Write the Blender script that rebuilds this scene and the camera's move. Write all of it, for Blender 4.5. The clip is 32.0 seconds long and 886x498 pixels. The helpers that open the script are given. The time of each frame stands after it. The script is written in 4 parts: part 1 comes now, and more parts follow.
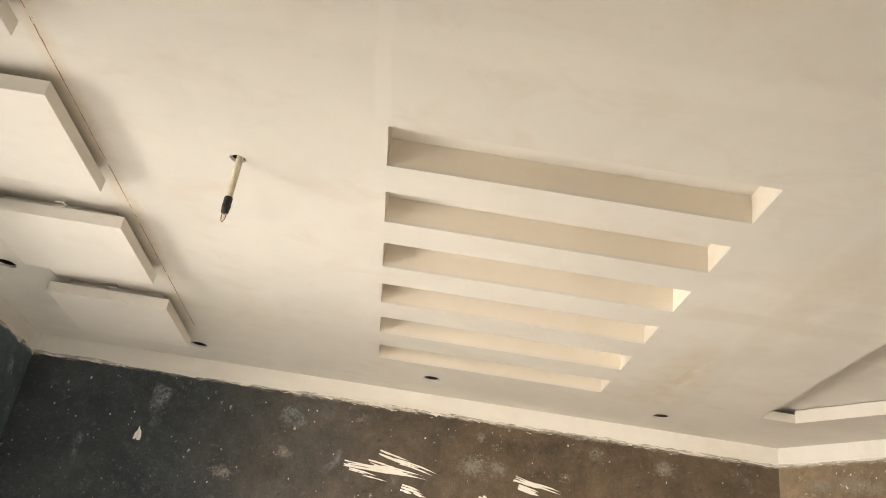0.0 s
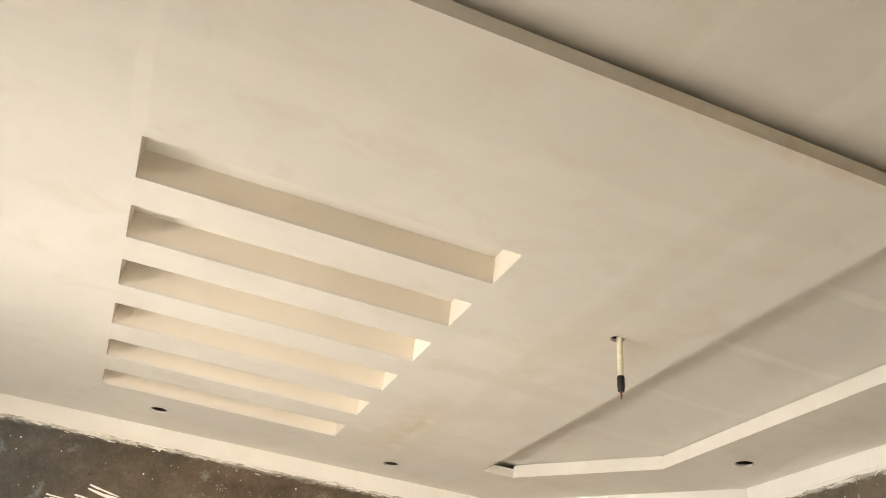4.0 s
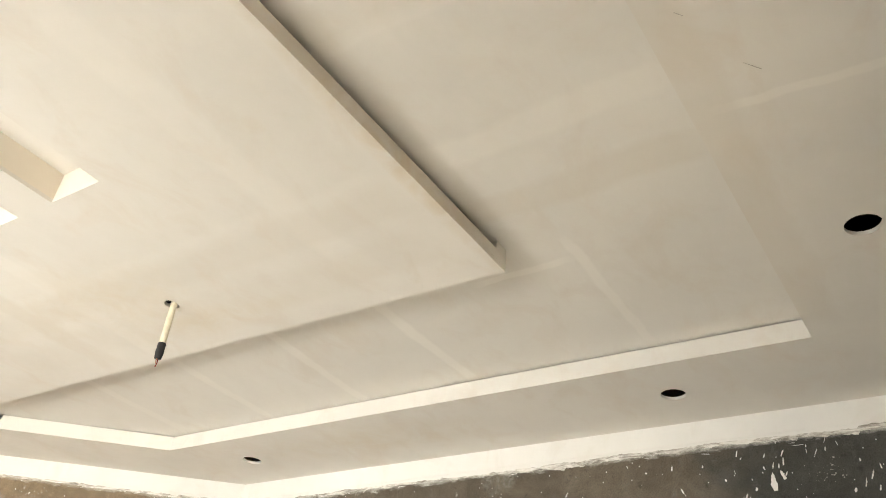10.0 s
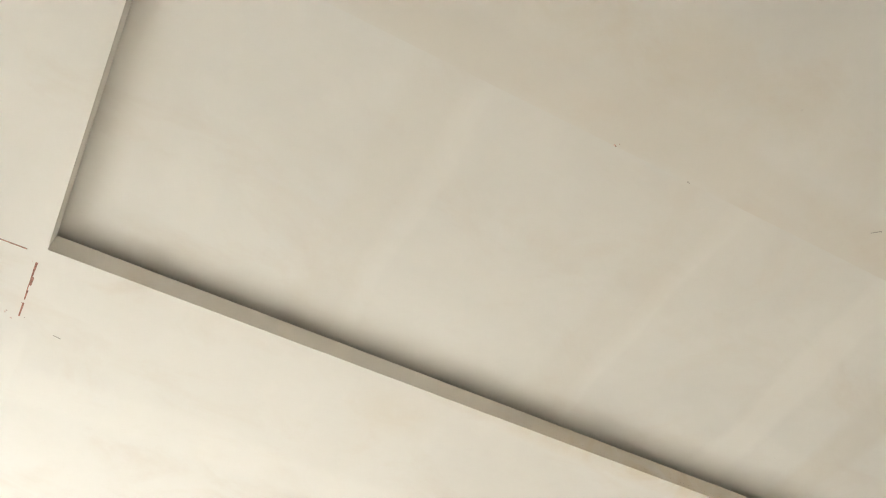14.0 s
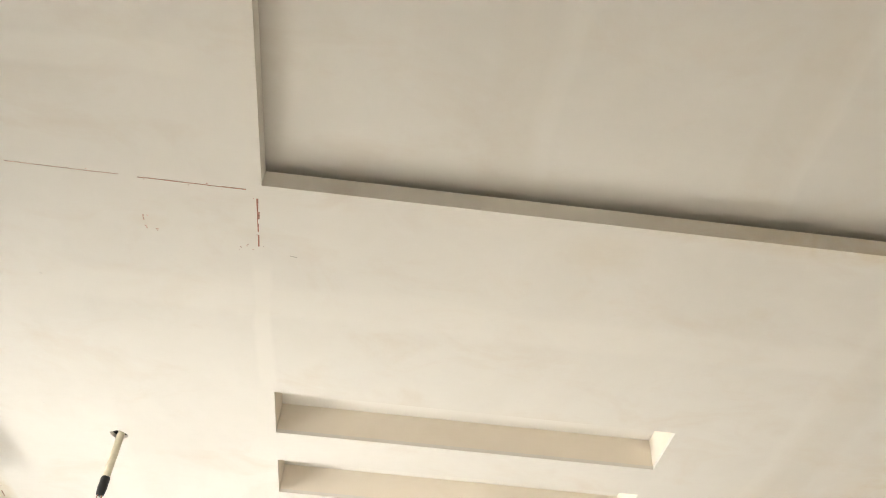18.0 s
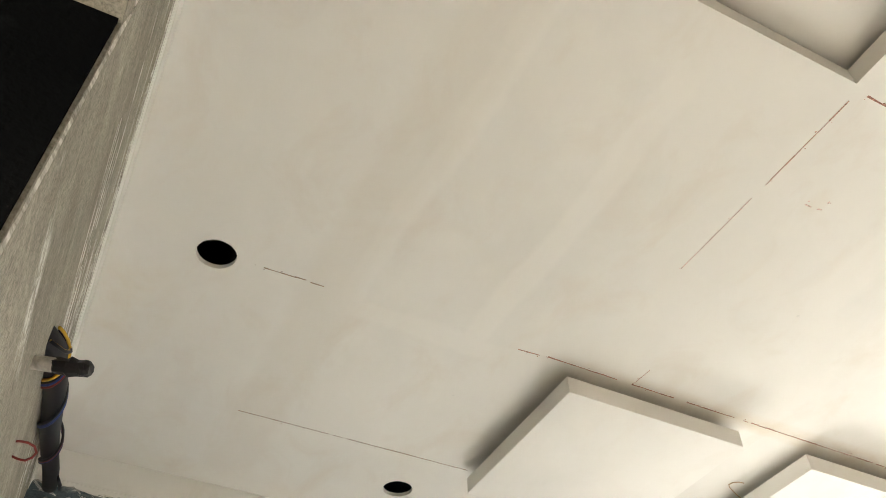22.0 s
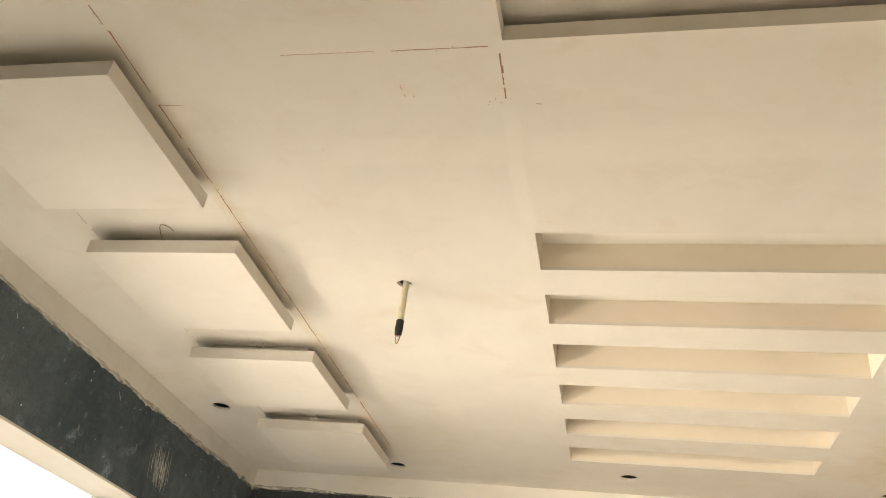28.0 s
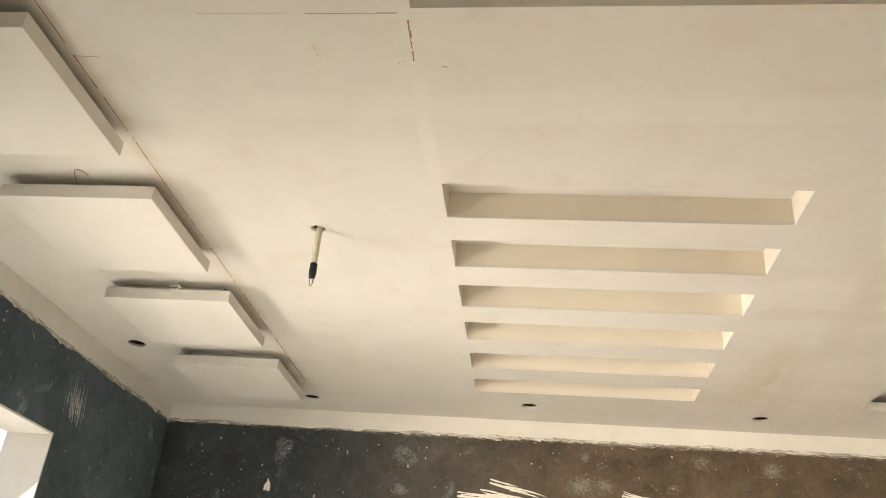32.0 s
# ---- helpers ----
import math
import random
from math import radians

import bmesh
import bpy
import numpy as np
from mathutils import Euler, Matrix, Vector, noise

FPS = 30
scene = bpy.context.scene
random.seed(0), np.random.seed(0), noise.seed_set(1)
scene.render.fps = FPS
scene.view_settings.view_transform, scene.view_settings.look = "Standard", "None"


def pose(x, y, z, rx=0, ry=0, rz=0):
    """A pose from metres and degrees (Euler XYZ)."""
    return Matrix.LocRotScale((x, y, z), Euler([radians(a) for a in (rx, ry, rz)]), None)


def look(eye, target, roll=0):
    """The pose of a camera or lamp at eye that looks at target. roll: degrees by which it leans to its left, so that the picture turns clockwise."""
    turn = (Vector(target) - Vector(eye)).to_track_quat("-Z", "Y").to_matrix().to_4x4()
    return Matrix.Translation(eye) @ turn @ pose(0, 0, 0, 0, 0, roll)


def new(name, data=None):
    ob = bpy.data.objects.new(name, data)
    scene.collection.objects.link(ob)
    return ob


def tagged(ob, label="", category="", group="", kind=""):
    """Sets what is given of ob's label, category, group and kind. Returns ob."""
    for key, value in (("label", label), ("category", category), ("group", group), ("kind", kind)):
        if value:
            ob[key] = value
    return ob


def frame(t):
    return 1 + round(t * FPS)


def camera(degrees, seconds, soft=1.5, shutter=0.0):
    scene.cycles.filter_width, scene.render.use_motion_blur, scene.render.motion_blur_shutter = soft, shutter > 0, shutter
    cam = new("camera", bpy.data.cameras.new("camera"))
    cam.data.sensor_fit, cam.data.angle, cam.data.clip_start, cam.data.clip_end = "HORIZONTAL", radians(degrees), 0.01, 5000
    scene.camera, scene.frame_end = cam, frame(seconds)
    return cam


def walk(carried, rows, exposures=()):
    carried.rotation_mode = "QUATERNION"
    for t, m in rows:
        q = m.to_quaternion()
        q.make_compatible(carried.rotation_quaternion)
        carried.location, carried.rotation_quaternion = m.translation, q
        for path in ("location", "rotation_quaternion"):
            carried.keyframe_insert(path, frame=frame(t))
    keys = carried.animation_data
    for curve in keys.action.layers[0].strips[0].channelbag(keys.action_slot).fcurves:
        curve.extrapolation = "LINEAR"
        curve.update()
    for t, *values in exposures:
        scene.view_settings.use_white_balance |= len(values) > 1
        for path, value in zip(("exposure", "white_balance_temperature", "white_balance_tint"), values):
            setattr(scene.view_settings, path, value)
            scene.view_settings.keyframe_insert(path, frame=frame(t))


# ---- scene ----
cam = camera(56.4, 32.0, soft=0.9)
PATH = [
    (0, (0.184, -2.097, 1.331), (0.214, -0.305, 2.218), 8.6),
    (0.5, (0.183, -2.102, 1.332), (0.302, -0.36, 2.307), 7.7),
    (1, (0.183, -2.103, 1.331), (0.357, -0.382, 2.335), 7.8),
    (1.5, (0.188, -2.099, 1.328), (0.39, -0.383, 2.335), 8.4),
    (2, (0.195, -2.096, 1.327), (0.479, -0.399, 2.348), 7.9),
    (2.5, (0.201, -2.097, 1.328), (0.543, -0.42, 2.363), 7.5),
    (3, (0.206, -2.098, 1.328), (0.607, -0.44, 2.373), 7.9),
    (3.5, (0.212, -2.094, 1.33), (0.701, -0.462, 2.376), 7.1),
    (4, (0.219, -2.086, 1.331), (0.779, -0.475, 2.375), 6.8),
    (4.5, (0.229, -2.075, 1.33), (0.87, -0.494, 2.374), 6.8),
    (6.5, (0.258, -2.032, 1.32), (1.116, -0.554, 2.359), 8.6),
    (7, (0.275, -2.003, 1.324), (1.208, -0.576, 2.369), 8.1),
    (7.5, (0.275, -1.974, 1.332), (1.204, -0.559, 2.396), 9.1),
    (8, (0.273, -1.957, 1.341), (1.344, -0.705, 2.474), 7.5),
    (8.5, (0.275, -1.953, 1.346), (1.483, -0.865, 2.511), 5.8),
    (9, (0.277, -1.952, 1.349), (1.539, -0.915, 2.504), 6.2),
    (9.5, (0.279, -1.947, 1.348), (1.576, -0.944, 2.493), 6.5),
    (10, (0.282, -1.942, 1.347), (1.607, -0.96, 2.478), 6.7),
    (10.5, (0.284, -1.943, 1.35), (1.595, -0.977, 2.51), 6.8),
    (11, (0.283, -1.953, 1.357), (1.526, -1.007, 2.607), 6.2),
    (11.5, (0.275, -1.964, 1.364), (1.428, -1.014, 2.694), 4.7),
    (12, (0.27, -1.98, 1.375), (1.249, -0.978, 2.802), 4.5),
    (12.5, (0.25, -2.001, 1.392), (1.122, -0.973, 2.869), 3.0),
    (13, (0.23, -2.025, 1.417), (1.002, -0.966, 2.927), 1.3),
    (13.5, (0.256, -2.029, 1.408), (0.866, -0.974, 2.993), 2.8),
    (14, (0.233, -2.032, 1.415), (0.785, -1.01, 3.044), -0.3),
    (14.5, (0.235, -2.048, 1.43), (0.631, -0.98, 3.074), 3.0),
    (16.5, (0.297, -2.086, 1.367), (0.483, -0.914, 2.977), 4.8),
    (17, (0.299, -2.079, 1.364), (0.496, -0.792, 2.882), 3.6),
    (17.5, (0.319, -2.08, 1.354), (0.502, -0.682, 2.773), 3.3),
    (18, (0.309, -2.109, 1.373), (0.423, -0.675, 2.762), 3.3),
    (18.5, (0.332, -2.088, 1.41), (0.197, -0.699, 2.843), 5.2),
    (19, (0.365, -2.059, 1.405), (-0.149, -0.846, 2.909), 8.7),
    (19.5, (0.393, -2.084, 1.391), (-0.338, -0.959, 2.874), 7.0),
    (20, (0.4, -2.079, 1.392), (-0.518, -1.052, 2.842), 5.1),
    (20.5, (0.405, -2.057, 1.378), (-0.682, -1.198, 2.82), 3.9),
    (21, (0.411, -2.022, 1.371), (-0.748, -1.266, 2.814), -0.0),
    (21.5, (0.418, -1.985, 1.362), (-0.79, -1.301, 2.801), -0.6),
    (22, (0.42, -1.962, 1.353), (-0.812, -1.332, 2.797), -0.5),
    (22.5, (0.42, -1.952, 1.344), (-0.858, -1.323, 2.748), -0.8),
    (23, (0.419, -1.952, 1.336), (-0.914, -1.307, 2.681), -0.3),
    (23.5, (0.412, -1.964, 1.336), (-0.923, -1.32, 2.678), 1.0),
    (24, (0.401, -1.984, 1.336), (-0.933, -1.301, 2.661), 5.2),
    (24.5, (0.387, -2.01, 1.334), (-0.796, -1.056, 2.635), 4.0),
    (25, (0.372, -2.051, 1.332), (-0.7, -0.871, 2.539), 3.8),
    (25.5, (0.327, -2.105, 1.329), (-0.583, -0.743, 2.477), 4.9),
    (26, (0.281, -2.142, 1.334), (-0.462, -0.681, 2.479), 5.9),
    (26.5, (0.272, -2.171, 1.333), (-0.371, -0.614, 2.411), 6.1),
    (28.5, (0.29, -2.225, 1.268), (-0.111, -0.574, 2.323), 8.9),
    (29, (0.253, -2.312, 1.27), (-0.104, -0.652, 2.325), 8.9),
    (29.5, (0.213, -2.387, 1.274), (-0.03, -0.707, 2.333), 7.8),
    (30, (0.203, -2.403, 1.26), (-0.03, -0.717, 2.311), 8.5),
    (30.5, (0.211, -2.396, 1.255), (-0.007, -0.688, 2.273), 7.1),
    (31, (0.286, -2.382, 1.253), (0.069, -0.662, 2.25), 5.9),
    (31.5, (0.335, -2.365, 1.239), (0.105, -0.63, 2.207), 5.5),
    (32, (0.335, -2.369, 1.239), (0.105, -0.614, 2.172), 5.1),
]
EXPOSURES = [
    (0.0, -0.06, 6450, 14),
    (4.0, 0.05, 6450, 13),
    (7.0, 0.12, 6300, 13),
    (9.0, 0.4, 6150, 12),
    (11.0, 0.6, 5950, 10),
    (13.0, 0.68, 5700, 9),
    (17.0, 0.24, 6000, 12),
    (20.0, 0.52, 5950, 10),
    (23.5, 0.5, 5950, 10),
    (26.0, 0.08, 6700, 13),
    (30.0, -0.04, 7150, 13),
    (31.0, -0.05, 6750, 12),
    (32.0, -0.04, 6550, 12),
]
walk(cam, [(t, look(eye, target, roll)) for t, eye, target, roll in PATH], EXPOSURES)

# ---- plan: x to the east, y to the north, the gypsum ceiling at CEIL ----
CEIL = 2.75
WEST, EAST, NORTH, SOUTH = -2.04, 3.385, 2.745, -2.06
CHAMFER_N, CHAMFER_E = (2.45, NORTH), (EAST, 1.51)
SLAB = 3.12
BOARD = 0.0125
LIP_TOP = 2.8
STEP_TOP = 2.824
TRAY = 2.831
TRAY_OUTLINE = [(-0.006, -0.825), (2.11, -0.834), (2.112, 2.214), (2.308, 2.216), (2.85, 1.53), (2.862, -1.557), (-0.006, -1.54)]
# the window's sill is unseen; set near the floor to admit more light
WIN_Y0, WIN_Y1, WIN_Z0, WIN_Z1 = -0.87, 1.505, 0.04, 2.2
WALL = 0.24
JAMB = -0.084

# ---- world, sun and daylight ----
world = bpy.data.worlds.new("sky")
scene.world = world
world.use_nodes = True
wn = world.node_tree.nodes
sky = wn.new("ShaderNodeTexSky")
sky.sky_type, sky.sun_disc = "NISHITA", False
sky.sun_elevation, sky.sun_rotation = radians(52), radians(120)
wn["Background"].inputs["Strength"].default_value = 0.12
world.node_tree.links.new(sky.outputs["Color"], wn["Background"].inputs["Color"])

sun = new("sun", bpy.data.lights.new("sun", "SUN"))
sun.data.energy, sun.data.angle, sun.data.color = 3.5, radians(0.5), (1.0, 0.94, 0.86)
sun.matrix_world = look((8, -5, 12), (0, 0, 0))

# the window lets in the light of the sky
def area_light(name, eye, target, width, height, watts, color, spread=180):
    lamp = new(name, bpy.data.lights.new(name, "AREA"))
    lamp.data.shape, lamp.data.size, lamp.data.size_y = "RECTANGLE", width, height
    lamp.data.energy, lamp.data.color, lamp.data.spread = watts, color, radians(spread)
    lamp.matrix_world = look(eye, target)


WIN_Y, WIN_Z = (WIN_Y0 + WIN_Y1) / 2, (WIN_Z0 + WIN_Z1) / 2
area_light("window_daylight", (WEST - WALL - 0.35, WIN_Y, WIN_Z + 0.1), (WEST + 0.4, WIN_Y, WIN_Z - 0.7), WIN_Y1 - WIN_Y0 + 0.1, WIN_Z1 - WIN_Z0 + 0.1, 185.0, (1.0, 0.975, 0.93), 110)
# two unseen fill lamps added low outside, standing in for light off the ground
area_light("outside_fill", (-3.75, -1.3, 0.4), (-2.844, -0.877, 0.620), 1.4, 1.2, 39, (1.0, 0.905, 0.76), 64)
area_light("outside_fill_north", (-3.6, 1.3, 0.4), (-2.601, 1.265, 0.620), 1.7, 1.3, 32, (1.0, 0.93, 0.8), 64)
# unseen fill lamp and opening added behind the camera to light southern faces
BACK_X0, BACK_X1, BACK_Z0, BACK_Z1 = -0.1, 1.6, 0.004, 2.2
area_light("back_fill", ((BACK_X0 + BACK_X1) / 2, -5.2 - WALL - 0.03, (BACK_Z0 + BACK_Z1) / 2), ((BACK_X0 + BACK_X1) / 2, -1.5, 0.0), BACK_X1 - BACK_X0, BACK_Z1 - BACK_Z0, 168.0, (1.0, 0.84, 0.63), 72)


# ---- materials ----
def material(name, rough=0.8, metal=0.0):
    m = bpy.data.materials.new(name)
    m.use_nodes = True
    p = m.node_tree.nodes["Principled BSDF"]
    p.inputs["Roughness"].default_value, p.inputs["Metallic"].default_value = rough, metal
    p.inputs["Specular IOR Level"].default_value = 0.3
    return m, m.node_tree.nodes, m.node_tree.links, p


def coords(n, l, scale=(1, 1, 1)):
    geo, mp = n.new("ShaderNodeNewGeometry"), n.new("ShaderNodeMapping")
    mp.inputs["Scale"].default_value = scale
    l.new(geo.outputs["Position"], mp.inputs["Vector"])
    return mp.outputs["Vector"]


def noise_tex(n, l, vec, scale, detail=4.0, rough=0.55, distort=0.0):
    t = n.new("ShaderNodeTexNoise")
    t.inputs["Scale"].default_value, t.inputs["Detail"].default_value = scale, detail
    t.inputs["Roughness"].default_value, t.inputs["Distortion"].default_value = rough, distort
    l.new(vec, t.inputs["Vector"])
    return t.outputs["Fac"]


def ramp(n, l, fac, stops):
    r = n.new("ShaderNodeValToRGB")
    e = r.color_ramp.elements
    while len(e) < len(stops):
        e.new(0.5)
    for k, (pos, col) in zip(e, stops):
        k.position = pos
        k.color = (*col, 1) if len(col) == 3 else col
    l.new(fac, r.inputs["Fac"])
    return r.outputs["Color"]


def grey(v):
    return (v, v, v)


def mix(n, l, fac, a, b, how="MIX"):
    m = n.new("ShaderNodeMix")
    m.data_type, m.blend_type = "RGBA", how
    for sock, val in ((m.inputs[0], fac), (m.inputs[6], a), (m.inputs[7], b)):
        if isinstance(val, (int, float)):
            sock.default_value = val
        elif isinstance(val, tuple):
            sock.default_value = (*val, 1)
        else:
            l.new(val, sock)
    return m.outputs[2]


def bump(n, l, p, height, strength=0.2, dist=0.01):
    b = n.new("ShaderNodeBump")
    b.inputs["Strength"].default_value, b.inputs["Distance"].default_value = strength, dist
    l.new(height, b.inputs["Height"])
    l.new(b.outputs["Normal"], p.inputs["Normal"])


def plain(name, color, rough=0.6, metal=0.0, spread=0.12, scale=40.0):
    """A nearly even surface with a little grain."""
    m, n, l, p = material(name, rough, metal)
    v = coords(n, l)
    f = noise_tex(n, l, v, scale, 3)
    lo, hi = (tuple(min(1.0, c * k) for c in color) for k in (1 - spread, 1 + spread))
    l.new(ramp(n, l, f, [(0.3, lo), (0.7, hi)]), p.inputs["Base Color"])
    bump(n, l, p, f, 0.08, 0.002)
    return m


def calc(n, l, how, a, b, clamp=False):
    m = n.new("ShaderNodeMath")
    m.operation, m.use_clamp = how, clamp
    for sock, val in zip(m.inputs, (a, b)):
        if isinstance(val, (int, float)):
            sock.default_value = val
        else:
            l.new(val, sock)
    return m.outputs[0]


def seam_mask(n, l, seams):
    """Soft bands along lines, as of sanded compound over board joints: (axis, place, half width, from, to, strength).
    """
    geo, sep = n.new("ShaderNodeNewGeometry"), n.new("ShaderNodeSeparateXYZ")
    l.new(geo.outputs["Position"], sep.inputs[0])
    wob = calc(n, l, "MULTIPLY", calc(n, l, "SUBTRACT", noise_tex(n, l, coords(n, l), 2.6, 4), 0.5), 0.09)
    fade = noise_tex(n, l, coords(n, l), 1.9, 3)
    total = None
    for axis, place, half, a, b, strength in seams:
        across, along = (sep.outputs[0], sep.outputs[1]) if axis == "x" else (sep.outputs[1], sep.outputs[0])
        off = calc(n, l, "ABSOLUTE", calc(n, l, "ADD", calc(n, l, "SUBTRACT", across, place), wob), 0)
        one = calc(n, l, "MULTIPLY", calc(n, l, "SUBTRACT", half * 1.5, off), 1.6 / half, True)
        far = calc(n, l, "ABSOLUTE", calc(n, l, "SUBTRACT", along, (a + b) / 2), 0)
        end = calc(n, l, "MULTIPLY", calc(n, l, "SUBTRACT", abs(b - a) / 2, far), 12, True)
        one = calc(n, l, "MULTIPLY", calc(n, l, "MULTIPLY", one, end), strength * 0.95)
        total = one if total is None else calc(n, l, "MAXIMUM", total, one)
    return calc(n, l, "MULTIPLY", total, calc(n, l, "ADD", fade, 0.35), True)


def stain_mask(n, l, stains):
    """Cloudy brownish stains and strips with ragged outlines: (x, y, reach in x, reach in y, strength)."""
    geo, sep = n.new("ShaderNodeNewGeometry"), n.new("ShaderNodeSeparateXYZ")
    l.new(geo.outputs["Position"], sep.inputs[0])
    total = None
    for x, y, rx, ry, strength in stains:
        u = calc(n, l, "MULTIPLY", calc(n, l, "SUBTRACT", sep.outputs[0], x), 1 / rx)
        v = calc(n, l, "MULTIPLY", calc(n, l, "SUBTRACT", sep.outputs[1], y), 1 / ry)
        one = calc(n, l, "SUBTRACT", 1.0, calc(n, l, "ADD", calc(n, l, "MULTIPLY", u, u), calc(n, l, "MULTIPLY", v, v)), True)
        one = calc(n, l, "MULTIPLY", one, strength)
        total = one if total is None else calc(n, l, "MAXIMUM", total, one)
    torn = ramp(n, l, noise_tex(n, l, coords(n, l), 7.0, 6, 0.68, 0.8), [(0.36, grey(0.1)), (0.62, grey(1.0))])
    return mix(n, l, 1.0, total, torn, "MULTIPLY")


def gypsum(name, base, warm, seams=(), stains=()):
    """Sanded joint compound over gypsum board: faint cloudy tone, finger smears, fine grain."""
    m, n, l, p = material(name, 0.85)
    v = coords(n, l)
    cloud = noise_tex(n, l, v, 1.3, 5, 0.6, 0.4)
    smear = noise_tex(n, l, coords(n, l, (1.6, 2.6, 2.0)), 2.2, 5, 0.62, 0.7)
    fine = noise_tex(n, l, v, 90, 3)
    c = ramp(n, l, cloud, [(0.3, tuple(x * 0.93 for x in base)), (0.52, base), (0.72, tuple(min(0.9, x * 1.04) for x in base))])
    c = mix(n, l, ramp(n, l, smear, [(0.52, grey(0.0)), (0.72, grey(0.55))]), c, warm)
    mottle = noise_tex(n, l, v, 5.5, 8, 0.7, 0.6)
    c = mix(n, l, 0.06, c, ramp(n, l, mottle, [(0.32, grey(0.25)), (0.68, grey(0.75))]), "OVERLAY")
    drawn = noise_tex(n, l, coords(n, l, (0.9, 9.0, 3.0)), 3.0, 6, 0.7, 0.9)
    c = mix(n, l, 0.015, c, ramp(n, l, drawn, [(0.4, grey(0.3)), (0.6, grey(0.7))]), "OVERLAY")
    speck = noise_tex(n, l, v, 34, 2)
    c = mix(n, l, ramp(n, l, speck, [(0.79, grey(0.0)), (0.83, grey(0.35))]), c, tuple(x * 0.7 for x in base))
    if seams:
        c = mix(n, l, seam_mask(n, l, [s for s in seams if s[5] > 0]), c, tuple(min(0.88, x * 1.1) for x in base))
        # negative strengths darken the board along their line
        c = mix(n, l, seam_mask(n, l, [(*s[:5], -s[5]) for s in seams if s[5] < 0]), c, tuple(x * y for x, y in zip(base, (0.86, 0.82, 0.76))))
    if stains:
        c = mix(n, l, stain_mask(n, l, stains), c, tuple(x * y for x, y in zip(base, (0.86, 0.77, 0.62))))
    l.new(c, p.inputs["Base Color"])
    bump(n, l, p, mix(n, l, 0.35, smear, fine), 0.06, 0.004)
    return m


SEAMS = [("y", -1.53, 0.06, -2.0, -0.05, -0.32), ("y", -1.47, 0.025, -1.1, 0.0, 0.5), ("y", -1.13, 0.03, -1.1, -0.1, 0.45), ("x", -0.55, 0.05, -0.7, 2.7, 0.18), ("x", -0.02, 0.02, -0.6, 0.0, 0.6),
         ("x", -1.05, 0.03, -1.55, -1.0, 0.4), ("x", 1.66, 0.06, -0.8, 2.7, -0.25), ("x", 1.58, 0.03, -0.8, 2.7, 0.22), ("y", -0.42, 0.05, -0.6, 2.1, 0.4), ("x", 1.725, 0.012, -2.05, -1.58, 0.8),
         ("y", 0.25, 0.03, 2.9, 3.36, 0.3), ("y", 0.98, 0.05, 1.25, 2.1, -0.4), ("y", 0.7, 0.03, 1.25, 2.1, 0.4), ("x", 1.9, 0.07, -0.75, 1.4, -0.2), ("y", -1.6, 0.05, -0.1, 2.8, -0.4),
         ]
# the long strip at x -1.0 browns the ceiling along the panels' east edges
STAINS = [(1.5, 1.8, 0.16, 0.6, 0.75), (1.47, 2.15, 0.3, 0.16, 0.6), (1.7, 0.6, 0.3, 0.5, 0.35), (1.5, -0.83, 0.7, 0.05, 0.7), (1.25, -0.58, 0.04, 0.03, 0.4), (0.8, -0.72, 0.12, 0.1, 0.25), (-0.28, -0.67, 0.06, 0.03, 0.3), (1.95, 0.3, 0.1, 0.5, 0.4), (-1.0, 0.6, 0.05, 1.7, 0.7), (-0.7, 1.9, 0.3, 0.4, 0.3), (3.1, 0.4, 0.2, 0.7, 0.35), (0.6, -1.75, 0.9, 0.12, 0.3), (-1.28, -1.95, 0.2, 0.12, 0.4)]
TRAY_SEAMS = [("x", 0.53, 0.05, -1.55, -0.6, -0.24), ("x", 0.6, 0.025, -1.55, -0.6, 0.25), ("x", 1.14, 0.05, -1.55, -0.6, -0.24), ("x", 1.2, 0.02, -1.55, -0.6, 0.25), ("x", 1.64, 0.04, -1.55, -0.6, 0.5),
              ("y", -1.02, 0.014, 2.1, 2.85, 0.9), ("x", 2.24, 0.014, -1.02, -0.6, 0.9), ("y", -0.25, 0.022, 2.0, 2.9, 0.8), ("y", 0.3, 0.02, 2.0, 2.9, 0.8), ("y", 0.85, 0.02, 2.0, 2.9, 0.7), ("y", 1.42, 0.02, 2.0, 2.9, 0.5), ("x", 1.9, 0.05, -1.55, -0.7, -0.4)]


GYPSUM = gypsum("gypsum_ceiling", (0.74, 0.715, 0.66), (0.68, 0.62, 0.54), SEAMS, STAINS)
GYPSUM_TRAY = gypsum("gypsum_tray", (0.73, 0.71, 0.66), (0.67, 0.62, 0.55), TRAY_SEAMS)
LIME = plain("lime_bloom", (0.32, 0.3, 0.255), 0.95, 0.0, 0.4, 120)
PANEL = gypsum("gypsum_panel", (0.77, 0.745, 0.69), (0.73, 0.69, 0.62))
# yellower than the top boards; warm bounced light is put into this colour
SLOT_SIDE = gypsum("gypsum_slot_side", (0.795, 0.735, 0.635), (0.75, 0.68, 0.565))
PUTTY = gypsum("white_putty", (0.8, 0.785, 0.74), (0.7, 0.67, 0.6))


